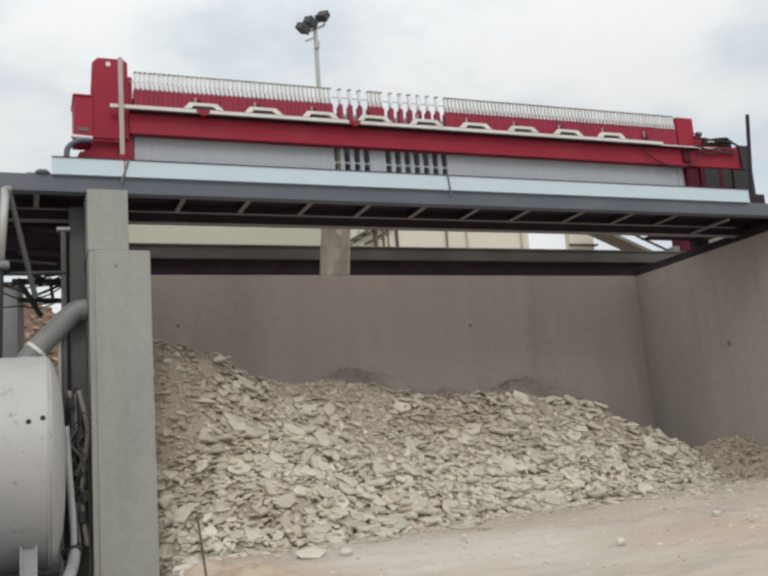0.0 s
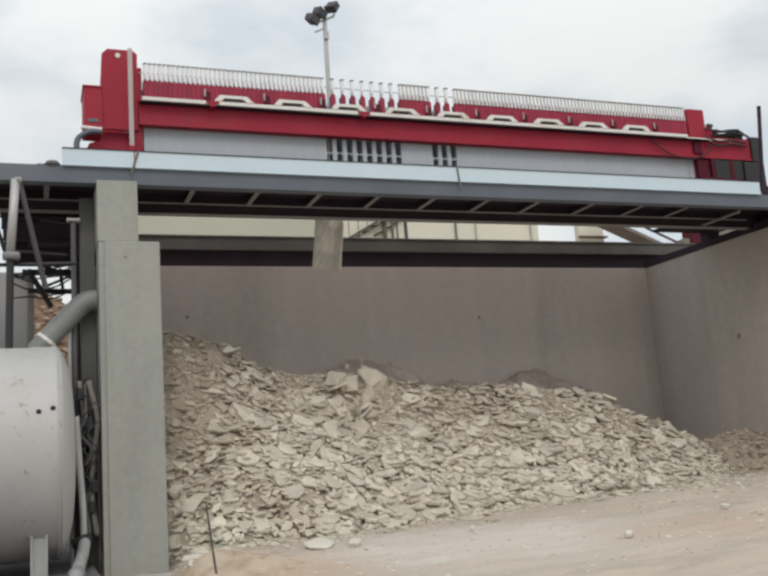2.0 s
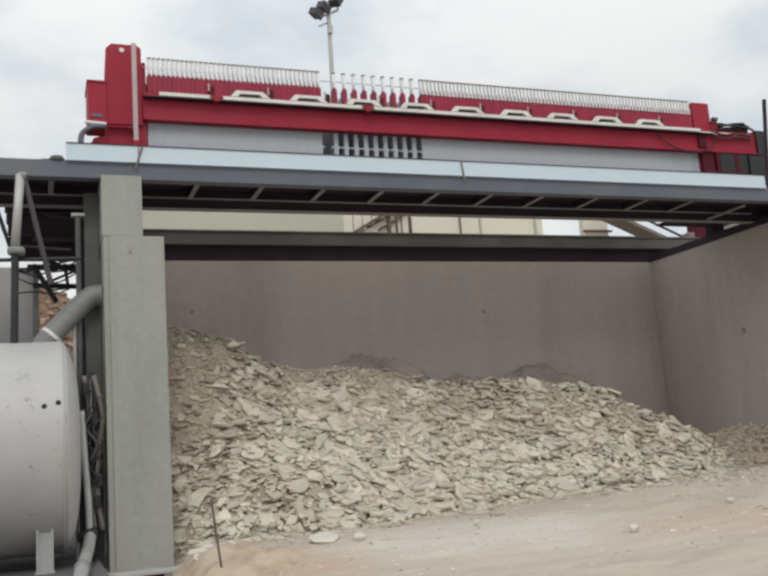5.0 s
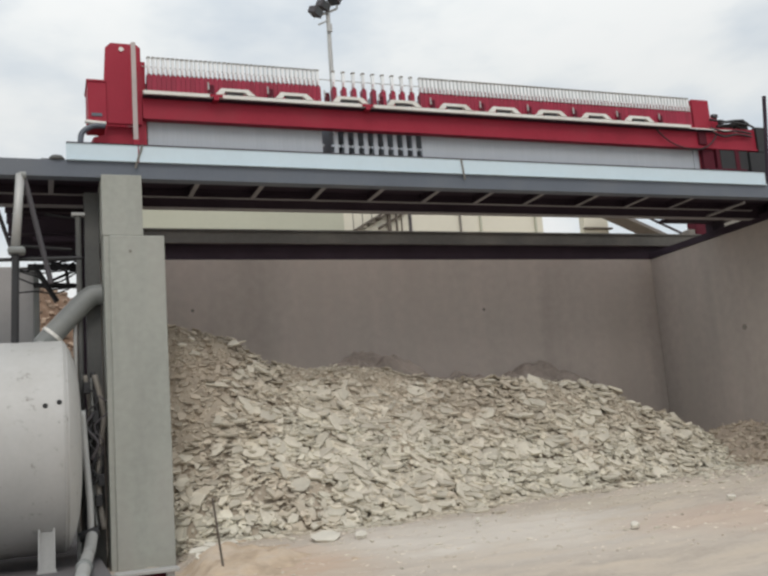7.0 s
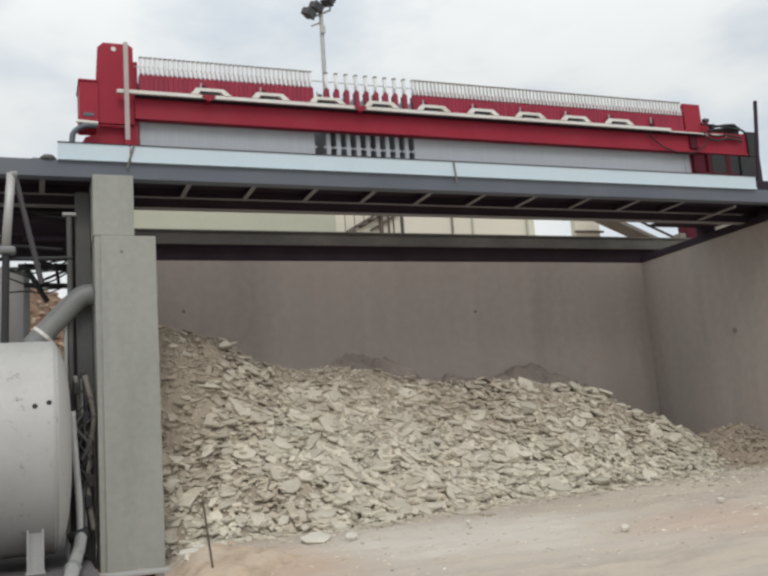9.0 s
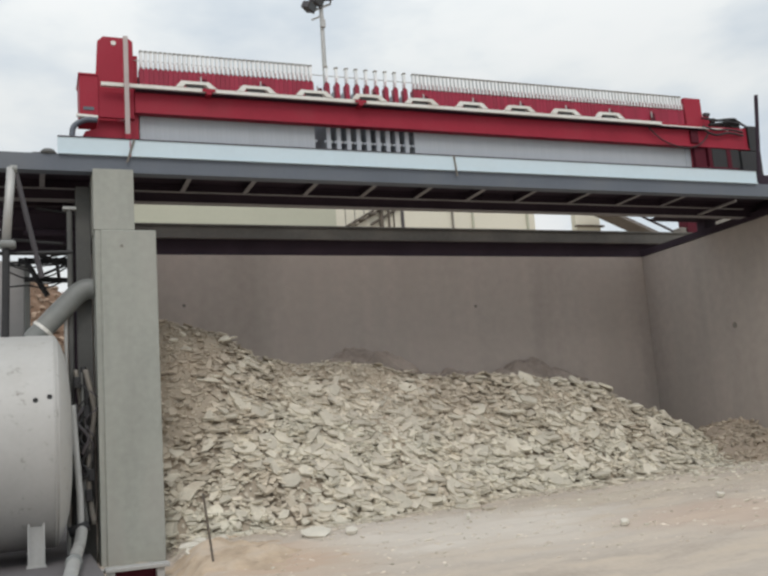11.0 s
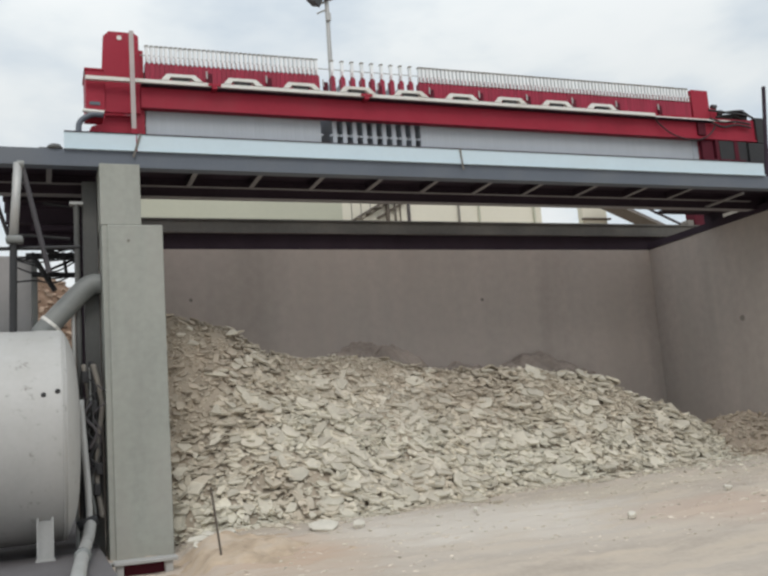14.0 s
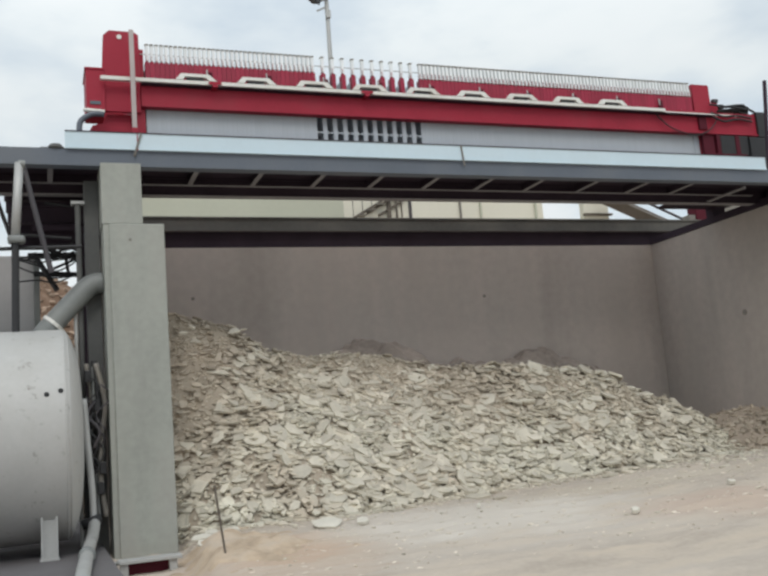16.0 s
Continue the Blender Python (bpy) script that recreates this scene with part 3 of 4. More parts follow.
    part("end_plate", boxes((14.135, 14.29, 16.115, 17.6, 6.94, 8.2), bevel=0.01), M_PLATE, pr, "pale end plate")
    part("wash_pipe", rods(((1.8, 16.04, 8.70), (14.2, 16.04, 8.70), 0.010), sides=6), M_GALV, pr)
    part("guide_rail", boxes((12.4, 15.3, 15.89, 15.93, 8.085, 8.125), bevel=0.005), M_WHITE, pr, "off-white fixed guide rail")
    # Thin dark strip draws the shadow line below the bar.
    part("bar_shadow", boxes((1.79, 14.6, 15.84, 15.975, 8.06, 8.076)), M_SHADE, pr, "dark strip painting the shadow line under the sliding bar")
    return pr


make_press()


def make_plate():
    pl = thing("filter_plate", "pale grey recessed filter plate with red side handles", "filter plate", "filter plates in the press")
    h = PITCH / 2 - 0.0008
    bm = boxes((-h, h, PY0, PY0 + 0.1, PZ0, PZ1), (-h, h, PY1 - 0.1, PY1, PZ0, PZ1), (-h, h, PY0 + 0.1, PY1 - 0.1, PZ0, PZ0 + 0.1),
               (-h, h, PY0 + 0.1, PY1 - 0.1, PZ1 - 0.1, PZ1), (-0.018, 0.018, PY0 + 0.09, PY1 - 0.09, PZ0 + 0.09, PZ1 - 0.09))
    part("plate_body", bm, M_PLATE, pl)
    for y in (PY0 - 0.13, PY1 + 0.03):
        part("handle", boxes((-h * 0.96, h * 0.96, y, y + 0.16, 8.205, 8.53), (-0.016, 0.016, y, y + 0.12, 8.53, 8.66)), M_REDP, pl, "red handle block")
        lug = part("lug", boxes((-0.029, 0.029, y + 0.02, y + 0.08, 8.57, 8.86), (-0.014, 0.014, y - 0.012, y - 0.002, 8.55, 8.66)), M_LUG, pl, "white upright lug")
        part("cap", boxes((-0.033, 0.033, y + 0.01, y + 0.09, 8.862, 8.885)), M_DUSTY, lug, "grey lug cap")
    part("link", boxes((-h - 0.05, h + 0.05, PY0 + 0.02, PY0 + 0.04, 7.36, 7.40)), M_PLATE, pl)
    return pl


# gaps open at the left pack and close at the right pack, one plate at a time
EVENTS = [(0.05, 0.38), (0.58, 0.91), (1.11, 1.44), (1.64, 1.97), (2.17, 2.50), (2.70, 3.03), (3.20, 3.50)]
LAST = (15.55, 15.9)


def gap_weights(t):
    w = {N0 + k: 1.0 for k in (0, 1, 2, 3)}
    w.update({N0 + k: 1.0 for k in range(7, 14)})
    for k, (a, b) in enumerate(EVENTS):
        u = step(a, b, t)
        opens = max(N0 - 1 - k, N0 - 6)
        w[opens] = w.get(opens, 0) + u
        w[N0 + 7 + k] -= u
    u = step(*LAST, t)
    w[N0 - 6] -= u
    w[N0 - 7] = u
    return w


def plate_x(i, t):
    return PX0 + (i + 0.5) * PITCH + GAP * sum(v for b, v in gap_weights(t).items() if i >= b)


plates = []
first = make_plate()
for i in range(PLATES):
    ob = first if i == 0 else copy_thing(first, pose(plate_x(i, 0), 0, 0))
    ob.location = (plate_x(i, 0), 0, 0)
    plates.append(ob)
spout_mesh = mesh_of("spout", boxes((-0.018, 0.018, PY0 - 0.03, PY0 - 0.002, 7.17, 7.215)), M_BLACK)
for ob in plates[:38]:
    new("spout", spout_mesh).parent = ob


# ---- plate shifter bar ----
def make_bar():
    bar = thing("shifter_bar", "off-white sliding shifter bar with raised loop brackets on the press beam", "shifter bar")
    part("bar", boxes((2.18, 14.3, 15.80, 15.88, 8.08, 8.15), bevel=0.006), M_WHITE, bar)
    for k in range(9):
        x = 3.86 + 1.132 * k
        bm = bmesh.new()
        prism(bm, [(x - 0.38, 8.152), (x - 0.27, 8.275), (x + 0.24, 8.275), (x + 0.38, 8.152), (x + 0.24, 8.152), (x + 0.17, 8.215), (x - 0.2, 8.215), (x - 0.24, 8.152)], "y", 15.79, 15.88, 0.004)
        part("loop_bracket", bm, M_WHITE, bar)
        part("catch", boxes((x - 0.17, x + 0.15, 15.81, 15.87, 8.152, 8.205), bevel=0.004), M_BLACK, bar, "dark catch under the bracket")
    return bar


shifter = make_bar()


# ---- floodlight mast ----
def make_mast():
    y = 17.95
    mast = thing("floodlight_mast", "pale steel mast with floodlights at its top, bolted to the press", "floodlight")
    part("pole", rod(bmesh.new(), (6.10, y, 7.72), (6.12, y, 11.2), 0.055, 12, 0.047), M_GALV, mast)
    part("mounting_plate", boxes((6.0, 6.2, 17.83, 17.9, 7.72, 8.14), bevel=0.006), M_GALV, mast)
    part("cross_arm", rods(((5.86, y, 11.03), (6.34, y, 11.27), 0.026)), M_GALV, mast)
    part("stay", rods(((6.34, y, 11.27), (6.37, y, 11.42), 0.021)), M_GALV, mast)
    part("step_arm", rods(((5.88, y, 10.84), (6.11, y, 10.96), 0.019)), M_GALV, mast)
    part("junction_box", boxes((6.06, 6.17, y - 0.1, y - 0.04, 10.66, 10.85), bevel=0.01), M_GALV, mast)
    for x, z, rx, rz in ((5.79, 11.1, 20, 40), (5.98, 11.27, 20, 35), (6.30, 11.46, 55, -55)):
        m = pose(x, y - 0.085, z, rx, 12, rz)
        bm = boxes((-0.13, 0.13, -0.094, 0.094, -0.08, 0.08), (-0.145, 0.145, -0.12, -0.077, -0.095, 0.095), bevel=0.016)
        bmesh.ops.transform(bm, matrix=m, verts=bm.verts)
        lamp = part("lamp_head", bm, M_DARK, mast, "black floodlight housing")
        bm = boxes((-0.115, 0.115, -0.126, -0.12, -0.075, 0.075))
        bmesh.ops.transform(bm, matrix=m, verts=bm.verts)
        part("lamp_glass", bm, M_GLASS, lamp)
    return mast


make_mast()


# ---- tank and pipework beside the column ----
def make_tank():
    tk = thing("storage_tank", "white painted horizontal steel tank on short legs, stained", "tank")
    cy, cz, r = 14.6, 1.91, 1.56
    sides = 64

    def turned(profile):
        bm, rings = bmesh.new(), []
        for x, q in profile:
            rings.append([bm.verts.new((x, cy + q * math.cos(2 * math.pi * k / sides), cz + q * math.sin(2 * math.pi * k / sides))) for k in range(sides)])
        for a, b in zip(rings, rings[1:]):
            for k in range(sides):
                bm.faces.new((a[k], a[(k + 1) % sides], b[(k + 1) % sides], b[k]))
        bm.faces.new(rings[0])
        bm.faces.new(rings[-1][::-1])
        bmesh.ops.recalc_face_normals(bm, faces=bm.faces)
        return bm

    bm = turned([(-5.0, r), (-2.0, r), (0.30, r), (0.33, r - 0.002)])
    part("dished_head", turned([(0.332, r - 0.004), (0.365, r * 0.965), (0.42, r * 0.90), (0.48, r * 0.79), (0.525, r * 0.64), (0.55, r * 0.45), (0.562, r * 0.22), (0.565, 0.04)]), M_TANK, tk, "domed tank end", True)
    part("shell", bm, M_TANK, tk, "", True)
    for x in (0.30, -1.6):
        bm = tube(bmesh.new(), [(x, cy + (r + 0.004) * math.cos(2 * math.pi * k / 72), cz + (r + 0.004) * math.sin(2 * math.pi * k / 72)) for k in range(73)], 0.009, 6)
        part("weld_seam", bm, M_TANK, tk)
    for x in (0.05, -3.6):
        for y in (13.55, 15.6):
            part("leg", boxes((x - 0.08, x + 0.08, y + 0.03, y + 0.05, 0.2, 0.8), (x - 0.11, x - 0.08, y - 0.02, y + 0.2, 0.2, 0.8), (x + 0.08, x + 0.11, y - 0.02, y + 0.2, 0.2, 0.8)), M_GALV, tk)
            part("leg_foot", boxes((x - 0.13, x + 0.13, y - 0.04, y + 0.22, 0.19, 0.21)), M_GALV, tk)
    for x, z in ((0.055, 2.42), (0.235, 2.46)):
        yy = cy - math.sqrt(r * r - (z - cz) ** 2)
        part("plug", rods(((x, yy - 0.012, z), (x, yy + 0.05, z), 0.035)), M_BLACK, tk, "dark threaded plug")
    part("top_flange", boxes((-0.08, 0.3, 14.4, 14.8, 3.43, 3.46), bevel=0.008), M_WHITE, tk)
    return tk


make_tank()


def make_pipes():
    p = thing("grey_elbow_pipe", "thick grey plastic pipe rising from the tank to the column", "pipe")
    part("pipe", tube(bmesh.new(), curve_points([(0.0, 14.9, 3.42), (0.25, 14.9, 3.70), (0.49, 14.9, 3.96), (0.70, 14.9, 4.18), (0.82, 14.9, 4.25), (0.945, 14.9, 4.26)], 6), 0.165, 18), M_PIPE, p, "", True)
    part("collar", rods(((0.165, 14.9, 3.605), (0.2, 14.9, 3.645), 0.18)), M_WHITE, p, "white pipe collar")
    q = thing("steel_post", "broad dark grey steel post beside the column", "post")
    part("post", boxes((0.70, 0.93, 15.08, 15.3, -0.1, 6.0), bevel=0.008), M_POST, q)
    for x, y, r, z1, nm, mt in ((0.60, 15.0, 0.045, 5.62, "thin_standpipe", M_POST), (0.52, 14.95, 0.03, 3.9, "thin_standpipe", M_GALV)):
        q = thing(nm, "slim weathered steel standpipe beside the column", "pipe")
        part("pipe", rods(((x, y, -0.05), (x, y, z1), r)), mt, q)
        part("clamp", boxes((x - r - 0.06, x + r + 0.06, y - r - 0.02, y + r + 0.02, z1 - 0.05, z1), bevel=0.006), M_GALV, q)
    h = thing("hose_bundle", "tangled dark hoses and valves hanging down beside the tank", "hose")
    for k in range(6):
        x = 0.60 + 0.05 * k
        part("hose", tube(bmesh.new(), curve_points([(x + 0.07 * random.uniform(-1, 1), 14.8 - 0.03 * k, 2.9 - 0.6 * j + 0.1 * random.random()) for j in range(4)] + [(x + 0.02, 14.75 - 0.03 * k, 0.62)]), 0.026 + 0.008 * (k % 3), 8), (M_BLACK, M_DUSTY, M_BLACK, M_PIPE)[k % 4], h, "", True)
    for k in range(9):
        x, z, y = random.uniform(0.62, 0.84), random.uniform(1.3, 2.8), 14.5 + 0.02 * k
        sway = random.uniform(0.06, 0.16) * random.choice((-1, 1))
        part("hose", tube(bmesh.new(), curve_points([(x, y, z), (x + sway, y - 0.05, z - 0.2), (x - 0.5 * sway, y - 0.03, z - 0.45), (x + 0.3 * sway, y, z - 0.7)]), random.choice((0.012, 0.018, 0.026)), 7), random.choice((M_BLACK, M_BLACK, M_DARK, M_POST)), h, "", True)
    for x, z in ((0.66, 2.75), (0.78, 2.3), (0.74, 1.75), (0.84, 1.35), (0.8, 1.05)):
        part("coupling", boxes((x - 0.05, x + 0.05, 14.55, 14.66, z - 0.09, z + 0.09), bevel=0.015), M_BLACK, h, "black hose coupling")
    part("valve", rods(((0.50, 14.35, 0.55), (0.78, 14.35, 0.63), 0.075)), M_BLACK, h, "black valve body", True)
    part("riser", tube(bmesh.new(), curve_points([(0.58, 14.46, 2.4), (0.62, 14.45, 1.7), (0.66, 14.42, 1.1), (0.67, 14.4, 0.62)]), 0.05), M_GALV, h, "pale riser pipe", True)
    g = thing("drain_elbow", "pale grey plastic drain elbow on the ground", "pipe")
    part("pipe", tube(bmesh.new(), curve_points([(0.68, 14.36, 0.58), (0.63, 14.0, 0.42), (0.55, 13.4, 0.31), (0.44, 11.9, 0.28), (0.36, 10.6, 0.28), (0.30, 9.4, 0.28)]), 0.085), M_GALV, g, "", True)
    part("collar", rods(((0.497, 12.7, 0.30), (0.487, 12.55, 0.297), 0.108)), M_PIPE, g, "grey pipe collar", True)
    f = thing("low_steel_frame", "low galvanised steel frame on the ground before the column", "frame")
    part("top_bar", boxes((0.86, 1.66, 12.35, 12.6, 0.15, 0.2), bevel=0.008), M_GALV, f)
    for x in (0.93, 1.55):
        part("leg", boxes((x - 0.05, x + 0.05, 12.4, 12.5, -0.12, 0.15), bevel=0.004), M_GALV, f)
    part("side_bar", rods(((0.5, 12.9, 0.14), (0.86, 12.5, 0.16), 0.025)), M_GALV, f)
    part("infill", boxes((0.98, 1.5, 12.52, 12.56, -0.12, 0.15)), M_RED_SHADED, f, "dark red plate behind the legs")
    d = thing("concrete_pad", "dirty grey concrete pad under the tank, coloured darker for shade", "concrete pad")
    # Runs back to y=24 so its dark colour fills the gap below the tank.
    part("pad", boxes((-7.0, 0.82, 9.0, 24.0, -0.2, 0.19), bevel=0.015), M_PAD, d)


make_pipes()


def make_left_steel():
    s = thing("support_trestle", "galvanised tubular props and dark braces under the platform", "trestle")
    part("prop", rods(((-0.255, 14.36, 6.05), (-0.33, 14.36, 4.88), 0.066)), M_GALV, s, "pale tube prop", True)
    part("prop_head", rods(((-0.27, 14.36, 6.03), (-0.17, 14.36, 6.03), 0.065)), M_PIPE, s)
    part("prop_foot", boxes((-0.44, -0.19, 14.24, 14.48, 4.79, 4.9), bevel=0.04), M_PIPE, s)
    part("lower_post", rods(((-0.33, 14.36, 4.8), (-0.35, 14.36, 3.3), 0.055)), M_BLACK, s)
    part("brace", rods(((-0.19, 14.4, 5.98), (0.17, 14.46, 4.36), 0.042)), M_DARK, s)
    part("cross_rail", rods(((-4.0, 14.44, 4.62), (0.62, 14.44, 4.76), 0.03)), M_BLACK, s)
    part("cross_rail", rods(((-0.2, 17.6, 5.27), (0.95, 17.6, 5.28), 0.06)), M_BLACK, s)
    part("cross_rail", rods(((-0.1, 17.6, 4.93), (0.95, 17.6, 4.9), 0.05)), M_BLACK, s)
    part("cross_brace", rods(((-0.1, 17.5, 5.3), (0.3, 17.5, 4.6), 0.05)), M_BLACK, s)
    for a, b, r in (((0.1, 17.2, 5.35), (0.75, 17.2, 5.05), 0.03), ((0.2, 17.3, 4.95), (0.8, 17.3, 5.22), 0.025), ((0.45, 17.4, 5.3), (0.5, 17.4, 4.9), 0.03), ((-0.3, 15.2, 5.12), (0.5, 15.2, 5.06), 0.025), ((0.1, 15.4, 5.7), (0.7, 15.4, 5.62), 0.02)):
        part("tie_bar", rods((a, b, r), sides=8), M_BLACK, s)
    for k in range(7):
        z = random.uniform(4.62, 5.4)
        part("cable", tube(bmesh.new(), curve_points([(-0.45, 16.9, z + random.uniform(-0.15, 0.15)), (-0.05, 16.9, z - 0.08), (0.3, 16.9, z + random.uniform(-0.2, 0.2)), (0.75, 16.9, z + random.uniform(-0.1, 0.15))]), 0.014, 6), M_BLACK, s, "black slack cable", True)
    part("cross_pipe", rods(((-0.1, 16.2, 5.48), (0.75, 16.2, 5.48), 0.06)), M_SHADE, s, "dark cross pipe")
    part("cross_rail", i_beam_x(-0.42, 0.9, 16.4, 5.6, 5.9), M_SHADE, s)
    part("brace", rods(((-0.66, 16.4, 6.02), (-0.40, 16.4, 5.2), 0.035)), M_DARK, s)
    part("cross_rail", i_beam_x(0.0, 0.9, 17.0, 5.35, 5.6), M_SHADE, s)
    part("leg", boxes((0.66, 0.92, 17.0, 17.2, 0, 6.05)), M_SHADE, s)
    w = thing("grey_sheet_enclosure", "plain grey sheet-metal enclosure behind the tank", "enclosure")
    part("panel", boxes((-5.0, -0.1, 18.0, 18.2, 0.0, 5.36), bevel=0.02), M_SHEET, w)
    part("panel_post", boxes((-0.1, 0.0, 17.95, 18.2, 0.0, 5.4), bevel=0.01), M_PIPE, w)


make_left_steel()


# ---- distance ----
def earth_z(x, y):
    d = math.hypot((x - 0.3) / 8.0, (y - 31) / 5.5)
    return -0.3 + 7.5 * step(1, 0.1, d) + 0.5 * noise.noise((x * 0.6, y * 0.6, 9)) + 0.4 * noise.noise((x * 2, y * 2, 5))


eb = height_sheet("earth_bank", [-9 + 0.15 * i for i in range(120)], [25 + 0.2 * i for i in range(61)], earth_z, M_EARTH)
tagged(eb, "rubble-strewn orange-brown earth bank beyond the tank", "earth bank", kind="stuff")


def make_building():
    b = thing("cream_building", "long cream clad plant building behind the bay", "building")
    part("wall", boxes((3.0, 12.0, 35.01, 45.0, 0, 13.0)), M_OLIVE, b, "weathered olive-cream cladding")
    part("wall", boxes((12.0, 21.6, 35.01, 45.0, 0, 13.0)), M_CREAM, b)
    for x, r, m in ((15.0, 0.07, M_DARK), (14.6, 0.03, M_BROWN), (17.4, 0.05, M_DUSTY), (18.4, 0.05, M_OLIVE), (21.2, 0.06, M_OLIVE)):
        part("downpipe", rods(((x, 34.95, 0), (x, 34.95, 13.0), r)), m, b)
    for x, z in ((12.4, 10.4), (13.0, 10.6), (13.5, 10.5)):
        part("stair_rail", rods(((x, 34.9, z), (x + 1.3, 34.9, z + 0.75), 0.05)), M_BROWN, b)
    for k in range(6):
        x, z = 12.1 + 0.42 * k, 10.2 + 0.24 * k
        part("stair_tread", boxes((x, x + 0.34, 34.6, 34.95, z, z + 0.03)), M_DUSTY, b)
        part("baluster", rods(((x + 0.17, 34.6, z), (x + 0.17, 34.6, z + 0.9), 0.016), sides=6), M_BROWN, b)
    part("rail_post", rods(((14.0, 34.9, 9.0), (14.0, 34.9, 11.6), 0.09)), M_BROWN, b)
    part("rail_post", rods(((14.35, 34.9, 9.0), (14.35, 34.9, 11.6), 0.05)), M_BROWN, b)
    s = thing("small_hopper_house", "small cream sheet-clad hopper house", "building")
    part("wall", boxes((24.15, 25.5, 35.5, 35.9, 0, 14.0), bevel=0.02), M_CREAM, s)
    part("ledge", boxes((24.05, 25.6, 35.3, 35.5, 10.72, 10.8), bevel=0.01), M_BROWN, s)
    c = thing("conveyor", "brown inclined conveyor gantry", "conveyor")
    bm = bmesh.new()
    rod(bm, (24.6, 34.6, 11.4), (28.6, 34.6, 9.8), 0.34, 4)
    part("gantry", bm, M_BROWN, c)
    part("gantry_rail", rods(((26.2, 34.4, 11.4), (28.9, 34.4, 10.3), 0.06)), M_DARK, c)
    part("leg", rods(((27.6, 34.6, 0), (27.6, 34.6, 10.0), 0.15)), M_BROWN, c)
    r = thing("red_drive_unit", "red drive unit beyond the wall corner", "machine")
    part("casing", boxes((17.98, 18.36, 20.8, 21.2, 6.6, 7.3), bevel=0.03), M_RED_SHADED, r)
    part("bracket", boxes((17.7, 17.93, 20.8, 21.1, 6.3, 7.0), bevel=0.02), M_DUSTY, r)
    part("bracket", boxes((18.42, 18.7, 20.8, 21.1, 6.75, 7.2), bevel=0.02), M_PINK, r)
    part("motor_housing", boxes((18.78, 19.95, 20.85, 21.2, 6.3, 7.5), bevel=0.04), M_DUSTY, r, "dusty grey motor housing")
    part("stand", boxes((17.7, 18.4, 20.85, 21.15, 0, 6.54)), M_DARK, r)


make_building()


# ---- right end posts ----
def make_right_post():
    p = thing("guard_post", "dark steel handrail post at the platform end", "post")
    part("post", rods(((15.37, 15.3, 6.36), (15.67, 15.3, 8.75), 0.045)), M_SHADE, p)
    part("post_base", boxes((15.25, 15.7, 15.2, 15.4, 6.362, 6.8), bevel=0.01), M_SHADE, p)


make_right_post()


# ---- loose things in the yard ----
def make_stick():
    s = thing("steel_rod", "thin rusty steel rod stuck upright in the ground", "rod", at=(1.97, 10.85, 0.22))
    part("rod", rods(((0, 0, -0.1), (-0.11, 0, 0.88), 0.014)), M_BROWN, s)


make_stick()


def slab_outline(rng, size):
    n = rng.randint(5, 8)
    sx, sy = size, size * rng.uniform(0.5, 0.95)
    return [(0.5 * sx * math.cos(a) * q, 0.5 * sy * math.sin(a) * q) for a, q in
            ((2 * math.pi * (k + rng.uniform(-0.36, 0.36)) / n, rng.uniform(0.62, 1.25)) for k in range(n))]


def slab_geometry(rng, size, thick):
    """A broken plate: ragged rim, worn upper edge, nearly flat top."""
    o = slab_outline(rng, size)
    n = len(o)
    low = [(x * rng.uniform(0.84, 1.03), y * rng.uniform(0.84, 1.03), -thick / 2 + rng.uniform(-0.1, 0.1) * thick) for x, y in o]
    top = [(x, y, thick * rng.uniform(0.22, 0.4)) for x, y in o]
    worn = [(x * q, y * q, thick * rng.uniform(0.42, 0.56)) for (x, y), q in ((p, rng.uniform(0.74, 0.92)) for p in o)]
    vs = low + top + worn
    fs = [tuple(range(n))[::-1], tuple(range(2 * n, 3 * n))]
    for k in (0, n):
        fs += [(k + i, k + (i + 1) % n, k + n + (i + 1) % n, k + n + i) for i in range(n)]
    return vs, fs


def dusty(x, y):
    """How far dust hides the slabs: more towards the top, in patches."""
    toe = lerp_table(x, TOE)
    f = (y - toe) / (RIDGE - toe)
    return step(-0.05, 0.45, noise.noise((x * 0.7 + 4, y * 0.9, 21)) + 0.35 * noise.noise((x * 2.6, y * 2.6, 5)) + 0.55 * step(0.4, 1.0, f) + 0.2 * step(4.2, 2.2, x) * step(0.3, 0.7, f) - 0.18)


# Fines sheet sits low; its darker colour deepens the gaps between slabs.
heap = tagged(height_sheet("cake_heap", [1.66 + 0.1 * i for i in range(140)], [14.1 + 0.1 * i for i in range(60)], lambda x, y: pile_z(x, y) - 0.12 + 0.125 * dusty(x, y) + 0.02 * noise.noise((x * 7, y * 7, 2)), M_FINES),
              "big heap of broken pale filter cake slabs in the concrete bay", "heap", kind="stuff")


def slope_normal(x, y):
    e = 0.2
    return Vector((-(pile_z(x + e, y) - pile_z(x - e, y)) / (2 * e), -(pile_z(x, y + e) - pile_z(x, y - e)) / (2 * e), 1)).normalized()


def slab_pose(rng, x, y, lift, lie=0.5, tilt=22):
    n = slope_normal(x, y).lerp(Vector((0, 0, 1)), lie).normalized()
    m = n.to_track_quat("Z", "Y").to_matrix().to_4x4()
    t = rng.gauss(0, tilt), rng.gauss(0, tilt)
    return Matrix.Translation((x, y, pile_z(x, y) + lift)) @ m @ pose(0, 0, 0, t[0], t[1], rng.uniform(0, 360))


